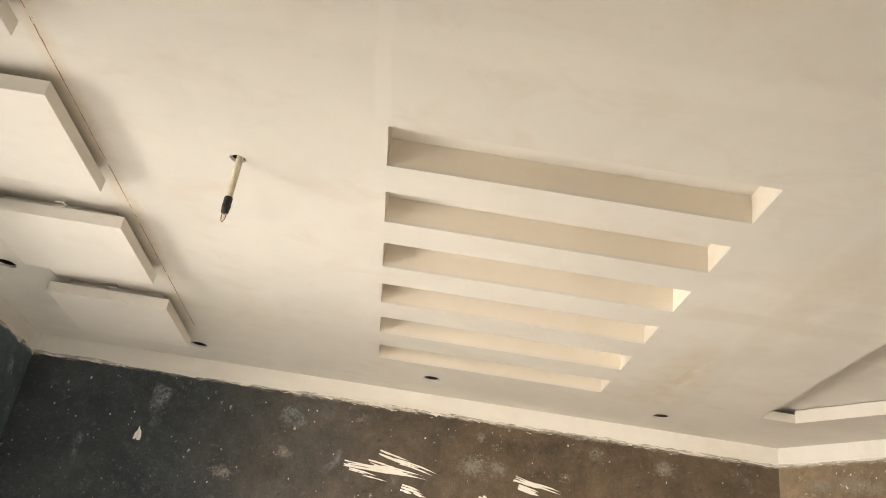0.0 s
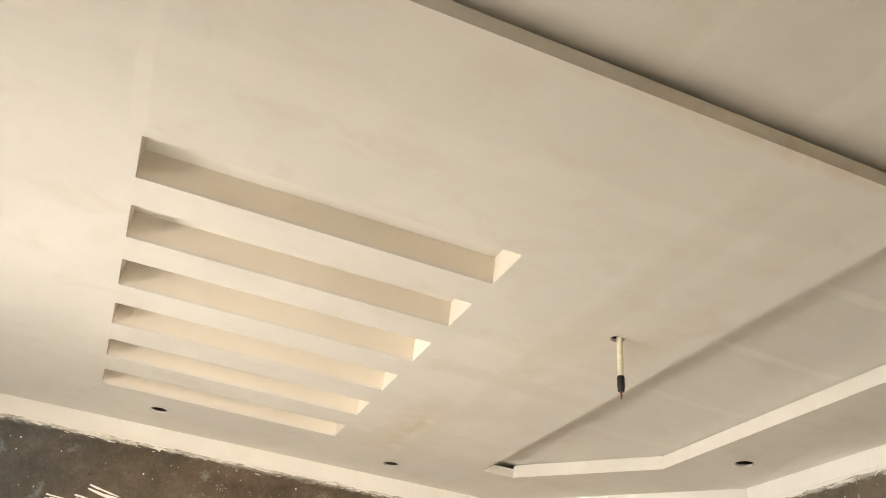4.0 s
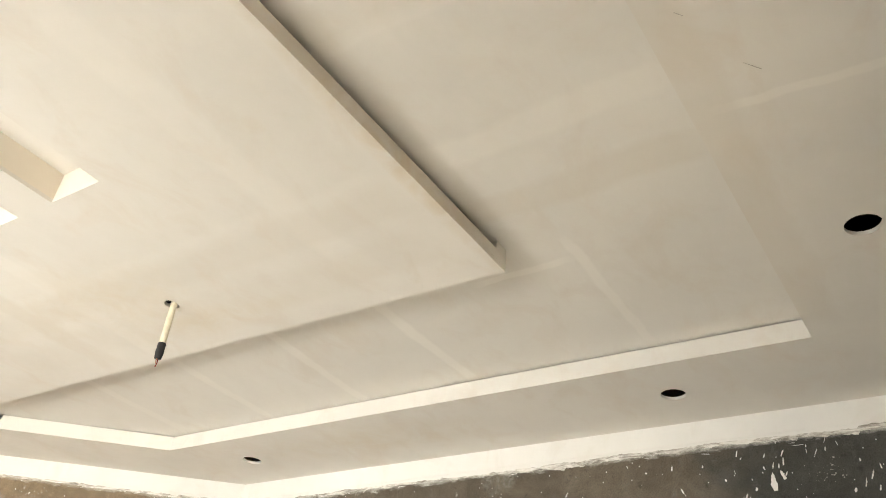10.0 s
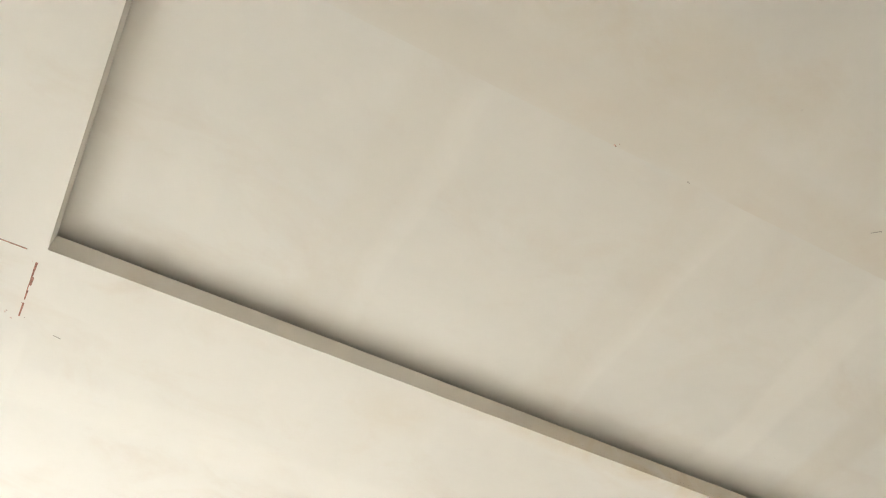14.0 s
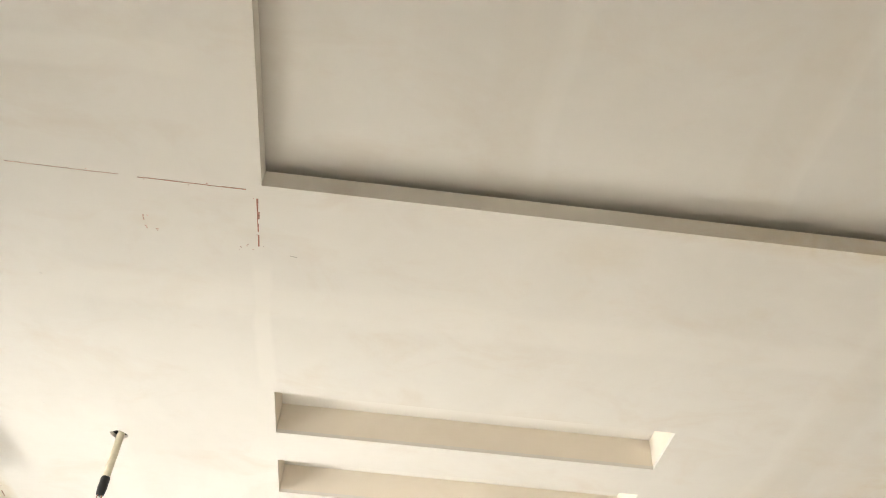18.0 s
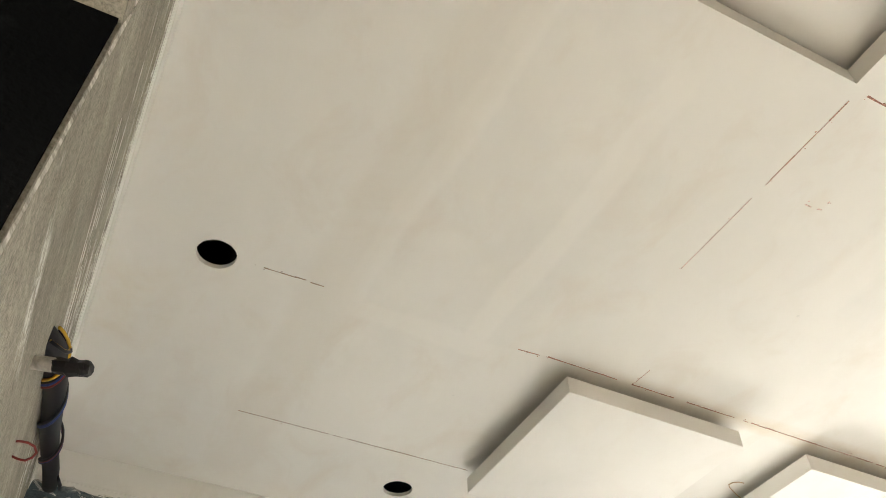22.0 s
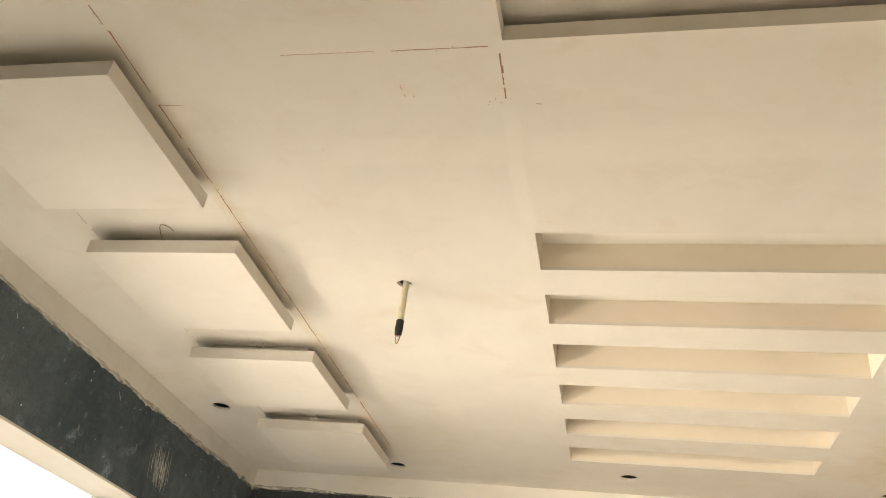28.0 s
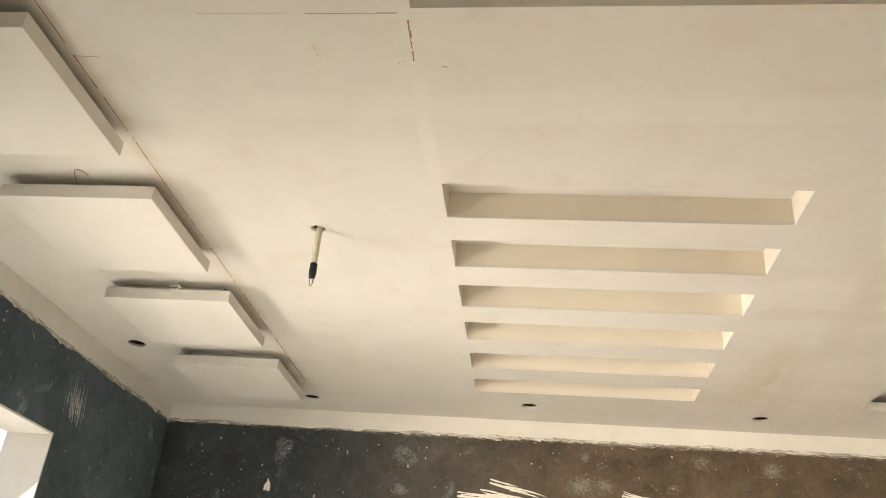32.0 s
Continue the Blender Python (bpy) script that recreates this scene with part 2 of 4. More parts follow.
def thin_putty():
    """Putty scraped so thin that the plaster shows through in patches."""
    m, n, l, p = material("thin_putty", 0.9)
    f = noise_tex(n, l, coords(n, l, (0.7, 0.7, 3.2)), 14, 6, 0.75, 0.6)
    g = noise_tex(n, l, coords(n, l), 70, 4, 0.7)
    c = ramp(n, l, f, [(0.36, (0.22, 0.2, 0.17)), (0.48, (0.5, 0.475, 0.42)), (0.58, (0.76, 0.735, 0.68))])
    l.new(mix(n, l, 0.3, c, ramp(n, l, g, [(0.35, grey(0.3)), (0.65, grey(0.7))]), "OVERLAY"), p.inputs["Base Color"])
    bump(n, l, p, f, 0.3, 0.004)
    return m


PUTTY_THIN = thin_putty()


def plaster(name, dark, light, tint, white=0.5, streak=(1, 1, 1), wash=0.0, turn=None, grit=0.0, drag_mix=0.06, patches=()):
    """Raw cement plaster, trowelled, with lime bloom, flecks of white putty and scratches."""
    m, n, l, p = material(name, 0.9)
    v = coords(n, l, streak)
    big = noise_tex(n, l, v, 1.6, 6, 0.62, 0.5)
    mid = noise_tex(n, l, v, 9, 5, 0.65, 0.8)
    fine = noise_tex(n, l, v, 130, 3)
    c = ramp(n, l, big, [(0.32, dark), (0.52, tint), (0.7, light)])
    c = mix(n, l, 0.55, c, ramp(n, l, mid, [(0.3, grey(0.35)), (0.7, grey(0.65))]), "OVERLAY")
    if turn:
        # a second tone from one end of the wall on
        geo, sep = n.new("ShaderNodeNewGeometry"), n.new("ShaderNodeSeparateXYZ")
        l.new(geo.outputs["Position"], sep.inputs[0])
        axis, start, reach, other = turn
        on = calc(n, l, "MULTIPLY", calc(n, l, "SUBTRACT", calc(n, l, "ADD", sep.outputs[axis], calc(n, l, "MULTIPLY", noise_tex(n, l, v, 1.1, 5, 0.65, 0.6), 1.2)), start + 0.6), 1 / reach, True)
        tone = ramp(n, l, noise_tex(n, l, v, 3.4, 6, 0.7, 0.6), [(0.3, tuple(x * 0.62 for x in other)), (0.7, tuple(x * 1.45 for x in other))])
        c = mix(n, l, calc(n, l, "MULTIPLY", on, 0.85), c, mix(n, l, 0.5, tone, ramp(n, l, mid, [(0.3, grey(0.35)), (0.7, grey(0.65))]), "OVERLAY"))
    pit = noise_tex(n, l, v, 26, 5, 0.75, 0.3)
    c = mix(n, l, ramp(n, l, pit, [(0.58, grey(0.0)), (0.7, grey(0.55))]), c, tuple(x * 0.5 for x in dark))
    c = mix(n, l, ramp(n, l, noise_tex(n, l, v, 17, 6, 0.8, 0.4), [(0.56, grey(0.0)), (0.72, grey(0.5))]), c, tuple(x * 1.5 for x in light))
    bloom = noise_tex(n, l, v, 5.2, 2, 0.4)
    grain = noise_tex(n, l, v, 60, 3, 0.7)
    spots = mix(n, l, 1.0, ramp(n, l, bloom, [(0.66, grey(0.0)), (0.74, grey(0.8))]), ramp(n, l, grain, [(0.42, grey(0.1)), (0.6, grey(1.0))]), "MULTIPLY")
    c = mix(n, l, spots, c, tuple(min(0.8, x * 2.4) for x in light))
    if patches:
        # pale crumbling patches of lime, torn at their rims: (along x or y, height, reach, strength)
        geo, sep = n.new("ShaderNodeNewGeometry"), n.new("ShaderNodeSeparateXYZ")
        l.new(geo.outputs["Position"], sep.inputs[0])
        along, total = patches[0], None
        for at, z, reach, strength in patches[1:]:
            u = calc(n, l, "MULTIPLY", calc(n, l, "SUBTRACT", sep.outputs[along], at), 1 / reach)
            w = calc(n, l, "MULTIPLY", calc(n, l, "SUBTRACT", sep.outputs[2], z), 1.35 / reach)
            one = calc(n, l, "SUBTRACT", 1.0, calc(n, l, "ADD", calc(n, l, "MULTIPLY", u, u), calc(n, l, "MULTIPLY", w, w)), True)
            one = calc(n, l, "MULTIPLY", one, strength)
            total = one if total is None else calc(n, l, "MAXIMUM", total, one)
        torn = noise_tex(n, l, coords(n, l), 52, 7, 0.85, 0.3)
        crumb = ramp(n, l, calc(n, l, "ADD", calc(n, l, "MULTIPLY", total, 0.42), calc(n, l, "MULTIPLY", calc(n, l, "SUBTRACT", torn, 0.5), 2.0)), [(0.12, grey(0.0)), (0.5, grey(0.85))])
        c = mix(n, l, crumb, c, (0.25, 0.23, 0.195))
    vor = n.new("ShaderNodeTexVoronoi")
    vor.feature = "F1"
    vor.inputs["Scale"].default_value = 13
    l.new(coords(n, l, (1.0, 1.0, 0.6)), vor.inputs["Vector"])
    fleck = ramp(n, l, vor.outputs["Distance"], [(0.05, grey(white)), (0.13, grey(0.0))])
    gate = ramp(n, l, noise_tex(n, l, v, 3.1, 3, 0.6), [(0.46, grey(0.0)), (0.58, grey(1.0))])
    ragged = ramp(n, l, noise_tex(n, l, v, 75, 3, 0.7), [(0.42, grey(0.0)), (0.56, grey(1.0))])
    fleck = mix(n, l, 1.0, mix(n, l, 1.0, fleck, gate, "MULTIPLY"), ragged, "MULTIPLY")
    c = mix(n, l, fleck, c, (0.62, 0.6, 0.55))
    if wash:
        # thin putty dragged a hand's width below the band
        geo, sep = n.new("ShaderNodeNewGeometry"), n.new("ShaderNodeSeparateXYZ")
        l.new(geo.outputs["Position"], sep.inputs[0])
        up = calc(n, l, "MULTIPLY", calc(n, l, "SUBTRACT", sep.outputs[2], 2.575), 13.0, True)
        up = calc(n, l, "MULTIPLY", up, calc(n, l, "LESS_THAN", sep.outputs[2], CEIL))
        torn = noise_tex(n, l, coords(n, l, (1, 1, 2.2)), 11, 6, 0.72, 0.5)
        veil = calc(n, l, "MULTIPLY", calc(n, l, "SUBTRACT", calc(n, l, "ADD", up, torn), 1.08), 3.0, True)
        c = mix(n, l, calc(n, l, "MULTIPLY", veil, wash), c, (0.6, 0.585, 0.53))
    if grit:
        # coarse sand and trowel drag marks
        sand = noise_tex(n, l, coords(n, l), 210, 4, 0.75)
        drag = noise_tex(n, l, coords(n, l, (0.5, 1, 9)), 8, 6, 0.75, 0.3)
        c = mix(n, l, grit, c, ramp(n, l, sand, [(0.36, grey(0.12)), (0.5, grey(0.5)), (0.66, grey(0.8))]), "OVERLAY")
        c = mix(n, l, drag_mix, c, ramp(n, l, drag, [(0.38, grey(0.22)), (0.5, grey(0.5)), (0.62, grey(0.72))]), "OVERLAY")
    l.new(c, p.inputs["Base Color"])
    bump(n, l, p, mix(n, l, 0.4, mid, fine), 0.35 + grit * 0.4, 0.006)
    return m


# bluish west end imitates the window's blue glare, put into the colour
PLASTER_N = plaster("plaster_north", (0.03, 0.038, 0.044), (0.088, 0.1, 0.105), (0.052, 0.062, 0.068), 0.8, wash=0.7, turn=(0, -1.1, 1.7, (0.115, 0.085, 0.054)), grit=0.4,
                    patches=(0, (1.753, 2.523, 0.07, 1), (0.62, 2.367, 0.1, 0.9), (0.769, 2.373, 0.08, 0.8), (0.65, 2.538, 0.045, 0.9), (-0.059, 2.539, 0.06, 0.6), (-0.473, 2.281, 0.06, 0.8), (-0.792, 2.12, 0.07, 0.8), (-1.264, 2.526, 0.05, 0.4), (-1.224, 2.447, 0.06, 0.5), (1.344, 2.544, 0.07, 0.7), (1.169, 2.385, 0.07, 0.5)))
PLASTER_NE = plaster("plaster_chamfer", (0.15, 0.115, 0.075), (0.32, 0.25, 0.165), (0.22, 0.17, 0.11), 0.6, wash=0.6, grit=0.4, patches=(0, (2.595, 2.515, 0.07, 1), (2.714, 2.507, 0.08, 1), (2.773, 2.483, 0.06, 0.8)))
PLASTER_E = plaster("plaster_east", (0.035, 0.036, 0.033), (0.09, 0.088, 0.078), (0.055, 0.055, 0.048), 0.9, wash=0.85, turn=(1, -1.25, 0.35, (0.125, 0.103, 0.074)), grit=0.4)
# the blue glare beside the window is painted into this wall's tone
PLASTER_W = plaster("plaster_west", (0.065, 0.09, 0.11), (0.14, 0.18, 0.205), (0.095, 0.128, 0.15), 0.7, wash=0.5, grit=0.3)
SCRATCH = plain("pale_scratch", (0.48, 0.48, 0.46), 0.95, 0.0, 0.6, 90)
PLASTER_S = plaster("plaster_south", (0.22, 0.205, 0.165), (0.42, 0.39, 0.32), (0.31, 0.29, 0.235), 0.4, (0.5, 1.0, 1.6), grit=0.45, drag_mix=0.14)
# the wall end's shade is put into the colour: near-black, almost without gloss
JAMB_SHADE = plaster("jamb_shade", (0.0025, 0.003, 0.0035), (0.006, 0.0065, 0.007), (0.0035, 0.004, 0.0045), 0.0)
JAMB_SHADE.node_tree.nodes["Principled BSDF"].inputs["Specular IOR Level"].default_value = 0.02
CONCRETE = plaster("slab_concrete", (0.06, 0.06, 0.057), (0.12, 0.115, 0.11), (0.085, 0.085, 0.08), 0.0)
# unseen floor; its tone is raised to bounce light up to the ceiling
FLOOR = plaster("cement_floor", (0.34, 0.32, 0.28), (0.52, 0.49, 0.43), (0.43, 0.405, 0.355), 0.3)
EARTH = plaster("dry_earth", (0.25, 0.21, 0.15), (0.4, 0.34, 0.25), (0.32, 0.27, 0.2), 0.1)
PVC = plain("ivory_pvc", (0.7, 0.65, 0.5), 0.4)
TAPE = plain("black_tape", (0.02, 0.02, 0.022), 0.45)
RUBBER = plain("black_conduit", (0.011, 0.011, 0.013), 0.5)
DUSTY_PVC = plain("dusty_grey_pvc", (0.5, 0.47, 0.42), 0.7, 0.0, 0.35, 60)
COPPER = plain("copper_wire", (0.45, 0.2, 0.1), 0.35, 0.8)
WIRE_RED = plain("red_wire", (0.21, 0.03, 0.026), 0.45)
WIRE_BLUE = plain("blue_wire", (0.02, 0.045, 0.2), 0.45)
WIRE_YELLOW = plain("yellow_wire", (0.6, 0.36, 0.03), 0.45)
WIRE_TAN = plain("tan_wire", (0.42, 0.31, 0.2), 0.5)
WIRE_WHITE = plain("white_wire", (0.7, 0.68, 0.62), 0.45)
CHALK_DARK = plain("dark_red_chalk", (0.36, 0.19, 0.145), 0.95, 0.0, 0.6, 240)
CHALK_FAINT = plain("faint_chalk", (0.6, 0.45, 0.385), 0.95, 0.0, 0.5, 300)
CHALK = plain("red_chalk", (0.47, 0.3, 0.24), 0.95, 0.0, 0.5, 300)
SCORCH = plain("dark_pencil", (0.36, 0.255, 0.2), 0.95, 0.0, 0.5, 300)
PENCIL = plain("faint_pencil", (0.46, 0.43, 0.38), 0.95, 0.0, 0.3, 300)
# back paper set dark so that the cove gap stays in shade
BOARD_BACK = plain("board_back_paper", (0.2, 0.18, 0.15), 0.95, 0.0, 0.3, 20)


# ---- mesh helpers ----
def part(name, bm, mat, parent=None, label="", smooth=False):
    """Links a bmesh as one mesh object, under its thing if one is given."""
    bmesh.ops.recalc_face_normals(bm, faces=bm.faces)
    me = bpy.data.meshes.new(name)
    bm.to_mesh(me)
    bm.free()
    for one in mat if isinstance(mat, (list, tuple)) else (mat,):
        me.materials.append(one)
    if smooth:
        for f in me.polygons:
            f.use_smooth = True
    ob = new(name, me)
    if parent:
        ob.parent = parent
    if label:
        ob["label"] = label
    return ob


def plate(outline, holes, thick):
    """A flat board in the xy plane with openings through it, from z = 0 to z = thick."""
    bm = bmesh.new()
    for loop in (outline, *holes):
        vs = [bm.verts.new((x, y, 0)) for x, y in loop]
        for a, b in zip(vs, vs[1:] + vs[:1]):
            bm.edges.new((a, b))
    bmesh.ops.triangle_fill(bm, use_beauty=True, use_dissolve=False, edges=bm.edges[:])
    out = bmesh.ops.extrude_face_region(bm, geom=bm.faces[:])
    bmesh.ops.translate(bm, vec=(0, 0, thick), verts=[v for v in out["geom"] if isinstance(v, bmesh.types.BMVert)])
    return bm


def moved(bm, m):
    bmesh.ops.transform(bm, matrix=m, verts=bm.verts)
    return bm


def box(x0, y0, z0, x1, y1, z1, bevel=0.0, bm=None, seg=2):
    own = bmesh.new()
    bmesh.ops.create_cube(own, size=1.0)
    bmesh.ops.transform(own, matrix=Matrix.Translation(((x0 + x1) / 2, (y0 + y1) / 2, (z0 + z1) / 2)) @ Matrix.Diagonal((x1 - x0, y1 - y0, z1 - z0, 1)), verts=own.verts)
    if bevel:
        bmesh.ops.bevel(own, geom=own.edges[:], offset=bevel, segments=seg, affect="EDGES", profile=0.6)
    if bm is None:
        return own
    return join(bm, own)


def join(bm, other):
    me = bpy.data.meshes.new("joined")
    other.to_mesh(me)
    other.free()
    bm.from_mesh(me)
    bpy.data.meshes.remove(me)
    return bm


def tube(points, radius, sides=10, bm=None, cap=True):
    """A round bar along points; radius is a number or one for each point."""
    bm = bm or bmesh.new()
    pts = [Vector(p) for p in points]
    radii = radius if isinstance(radius, (list, tuple)) else [radius] * len(pts)
    rings, up = [], None
    for i, p in enumerate(pts):
        d = (pts[min(i + 1, len(pts) - 1)] - pts[max(i - 1, 0)]).normalized()
        if up is None:
            up = d.orthogonal().normalized()
        up = (up - d * up.dot(d)).normalized()
        side = d.cross(up)
        rings.append([bm.verts.new(p + radii[i] * (math.cos(a) * up + math.sin(a) * side)) for a in (2 * math.pi * k / sides for k in range(sides))])
    for r, s in zip(rings, rings[1:]):
        for k in range(sides):
            bm.faces.new((r[k], r[(k + 1) % sides], s[(k + 1) % sides], s[k]))
    if cap:
        bm.faces.new(rings[0][::-1])
        bm.faces.new(rings[-1])
    return bm


def circle(x, y, r, n=40, rag=0.0, rnd=None):
    return [(x + r * (1 + (rnd.uniform(-rag, rag) if rnd else 0)) * math.cos(2 * math.pi * k / n), y + r * (1 + (rnd.uniform(-rag, rag) if rnd else 0)) * math.sin(2 * math.pi * k / n)) for k in range(n)]


def rect(x0, y0, x1, y1):
    return [(x0, y0), (x1, y0), (x1, y1), (x0, y1)]


def empty(name, label, category, group="", at=(0, 0, 0), kind=""):
    e = new(name)
    e.empty_display_size = 0.1
    e.location = at
    return tagged(e, label, category, group, kind)


def wall(name, a, b, holes, mat, z0=0.0, z1=SLAB, label=""):
    """A wall whose inner face runs from a to b, seen with the room on the left; holes as (along0, z0, along1, z1)."""
    a, b = Vector((*a, 0)), Vector((*b, 0))
    d = (b - a).normalized()
    out = Vector((d.y, -d.x, 0))
    bm = plate(rect(0, z0, (b - a).length, z1), [rect(*h) for h in holes], WALL)
    m = Matrix((d, (0, 0, 1), out)).transposed().to_4x4()
    moved(bm, Matrix.Translation(a) @ m)
    return tagged(part(name, bm, mat), label, "wall", kind="structure")


# ---- ground, floor, walls, slab ----
tagged(part("ground", plate(rect(-900, -900, 900, 900), [], 0.05), EARTH), "dry bare earth round the building", "ground", kind="structure").location.z = -0.5
tagged(part("floor", plate(rect(WEST - WALL, -5.2, EAST + WALL, NORTH + WALL), [], 0.3), FLOOR), "pale grey cement floor of the unfinished room", "floor", kind="structure").location.z = -0.3
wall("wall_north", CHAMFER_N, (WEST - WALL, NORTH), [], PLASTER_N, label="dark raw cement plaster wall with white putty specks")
wall("wall_northeast", CHAMFER_E, CHAMFER_N, [], PLASTER_NE, label="slanting brown cement plaster wall with lime bloom")
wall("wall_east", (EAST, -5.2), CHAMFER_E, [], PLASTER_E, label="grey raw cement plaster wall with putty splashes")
wall("wall_west", (WEST, NORTH), (WEST, -5.2), [(NORTH - WIN_Y1, WIN_Z0, NORTH - WIN_Y0, WIN_Z1)], PLASTER_W, label="slate grey raw plaster wall round a window opening")
# the opening's head and east end are unseen; its head limits light from behind
wall("wall_south", (WEST, SOUTH), (EAST, SOUTH), [(JAMB - WEST, 0.004, 3.9, 2.1)], PLASTER_S, label="rough beige cement wall ending at a wide opening")
# unseen wall added to close the space, with an opening for the fill lamp
wall("wall_back", (WEST, -5.2), (EAST, -5.2), [(BACK_X0 - WEST, BACK_Z0, BACK_X1 - WEST, BACK_Z1)], PLASTER_E, label="added unseen dark plaster wall closing the space behind the opening")
# thin sheet carrying the painted shade of the unlit wall end
tagged(part("jamb_face", box(JAMB, SOUTH - WALL, 0.0, JAMB + 0.006, SOUTH - 0.004, 2.1), JAMB_SHADE), "plaster face of the wall end, its shade put into near-black colour", "wall", kind="structure")
glowing = bpy.data.materials.new("hazy_sky")
glowing.use_nodes = True
glowing.node_tree.nodes.remove(glowing.node_tree.nodes["Principled BSDF"])
em = glowing.node_tree.nodes.new("ShaderNodeEmission")
em.inputs["Color"].default_value, em.inputs["Strength"].default_value = (0.93, 0.97, 1.0, 1), 1.6
glowing.node_tree.links.new(em.outputs[0], glowing.node_tree.nodes["Material Output"].inputs["Surface"])
tagged(part("backdrop", box(-40.2, -90, -0.4, -40, 160, 60), glowing), "hazy white sky far outside the window", "backdrop", kind="structure")
tagged(part("slab", plate(rect(WEST - WALL, -5.2 - WALL, EAST + WALL, NORTH + WALL), [], 0.15), CONCRETE), "grey concrete slab above the gypsum ceiling", "slab", kind="structure").location.z = SLAB

# ---- gypsum ceiling with its openings ----
rng = random.Random(7)
SLOT_LEN, SLOT_DEEP = 1.22, 0.108
SLOTS = [(0.398 * k, 0.398 * k + 0.226 - 0.003 * k) for k in range(6)]
DOWNLIGHTS = [(-1.032, 2.477), (0.305, 2.437), (1.643, 2.474), (3.105, 1.196), (3.115, -1.002), (2.306, -1.814), (0.641, -1.82), (-1.024, -1.822), (-1.8, -1.0), (-1.82, 1.665)]
CONDUITS = [(-0.501, 0.333), (1.814, 0.346)]


room = [(WEST, SOUTH), (EAST, SOUTH), CHAMFER_E, CHAMFER_N, (WEST, NORTH)]
openings = [rect(0, y0, SLOT_LEN, y1) for y0, y1 in SLOTS] + [TRAY_OUTLINE]
openings += [circle(x, y, 0.0475, 40, 0.012, rng) for x, y in DOWNLIGHTS]
openings += [circle(x - 0.008, y + 0.004, 0.027, 14, 0.16, rng) for x, y in CONDUITS]
bm = moved(plate(room, openings, BOARD), Matrix.Translation((0, 0, CEIL)))
for k, ((ax, ay), (bx, by)) in enumerate(zip(TRAY_OUTLINE, TRAY_OUTLINE[1:] + TRAY_OUTLINE[:1])):
    solid = k in (3, 4, 5)
    top = STEP_TOP - 0.013 if solid else LIP_TOP
    d = Vector((bx - ax, by - ay))
    out = Vector((-d.y, d.x)).normalized() * BOARD
    if k == 0:
        bx -= BOARD
    ring = plate([(ax, ay), (bx, by), (bx + out.x, by + out.y), (ax + out.x, ay + out.y)], [], top - CEIL - BOARD)
    join(bm, moved(ring, Matrix.Translation((0, 0, CEIL + BOARD))))
    if solid:
        # a second strip set back above the first
        back = plate([(ax + out.x * 0.45, ay + out.y * 0.45), (bx + out.x * 0.45, by + out.y * 0.45), (bx + out.x * 1.6, by + out.y * 1.6), (ax + out.x * 1.6, ay + out.y * 1.6)], [], STEP_TOP - top + 0.001)
        join(bm, moved(back, Matrix.Translation((0, 0, top - 0.001))))
for f in bm.faces:
    f.material_index = int(abs(f.calc_center_median().z - CEIL - BOARD) < 1e-4)
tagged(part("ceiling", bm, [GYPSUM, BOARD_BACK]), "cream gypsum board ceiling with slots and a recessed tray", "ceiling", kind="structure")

bm = moved(plate([(-0.2, -0.45), (1.9, -0.45), (1.9, 2.3), (2.5, 2.3), (2.97, 1.62), (2.97, -1.65), (-0.2, -1.65)], [], BOARD), Matrix.Translation((0, 0, TRAY)))
# unseen closing boards; those behind the lips sit deep to darken the gap
for x0, y0, x1, y1 in ((-0.2, -1.662, 2.97, -1.65), (2.97, -1.65, 2.982, 1.62), (-0.212, -1.65, -0.2, -0.45), (-0.2, -0.45, 1.888, -0.438), (1.888, -0.45, 1.9, 2.3)):
    box(x0, y0, CEIL + BOARD, x1, y1, TRAY, 0.0, bm)
box(2.052, -0.8325, LIP_TOP, 2.1095, -0.79, TRAY, 0.0, bm)
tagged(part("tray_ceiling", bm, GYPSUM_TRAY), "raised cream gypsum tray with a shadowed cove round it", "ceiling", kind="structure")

for y0, y1 in SLOTS:
    z0, z1, t = CEIL + BOARD, CEIL + SLOT_DEEP, BOARD
    slot = empty("ceiling_slot", "long narrow slot recess boxed out of cream gypsum board", "ceiling recess", "slots in the ceiling", (SLOT_LEN / 2, (y0 + y1) / 2, CEIL), "structure")
    for name, *dims in (("top_board", -t, y0 - t, z1, SLOT_LEN + t, y1 + t, z1 + t), ("end_board", -t, y0 - t, z0, 0, y1 + t, z1), ("end_board", SLOT_LEN, y0 - t, z0, SLOT_LEN + t, y1 + t, z1),
                        ("side_board", 0, y0 - t, z0, SLOT_LEN, y0, z1), ("side_board", 0, y1, z0, SLOT_LEN, y1 + t, z1)):
        part(name, moved(box(*dims), Matrix.Translation(-slot.location)), PANEL if name == "top_board" else SLOT_SIDE, slot)


# ---- putty band along the top of the walls ----
def on_wall(a, b, bm, proud):
    """Lays a plate drawn along a wall (along, height) onto its inner face, standing proud by that much."""
    a, b = Vector((*a, 0)), Vector((*b, 0))
    d = (b - a).normalized()
    out = Vector((d.y, -d.x, 0))
    return moved(bm, Matrix.Translation(a - out * proud) @ Matrix((d, (0, 0, 1), out)).transposed().to_4x4())


WALLS = {
    "north": (CHAMFER_N, (WEST, NORTH), 2.647, 0.014),
    "northeast": (CHAMFER_E, CHAMFER_N, 2.652, 0.008),
    "east": ((EAST, SOUTH), CHAMFER_E, 2.648, 0.012),
    "west": ((WEST, NORTH), (WEST, SOUTH), 2.64, 0.02),
    "south": ((WEST, SOUTH), (JAMB - 0.004, SOUTH), 2.62, 0.008),
}


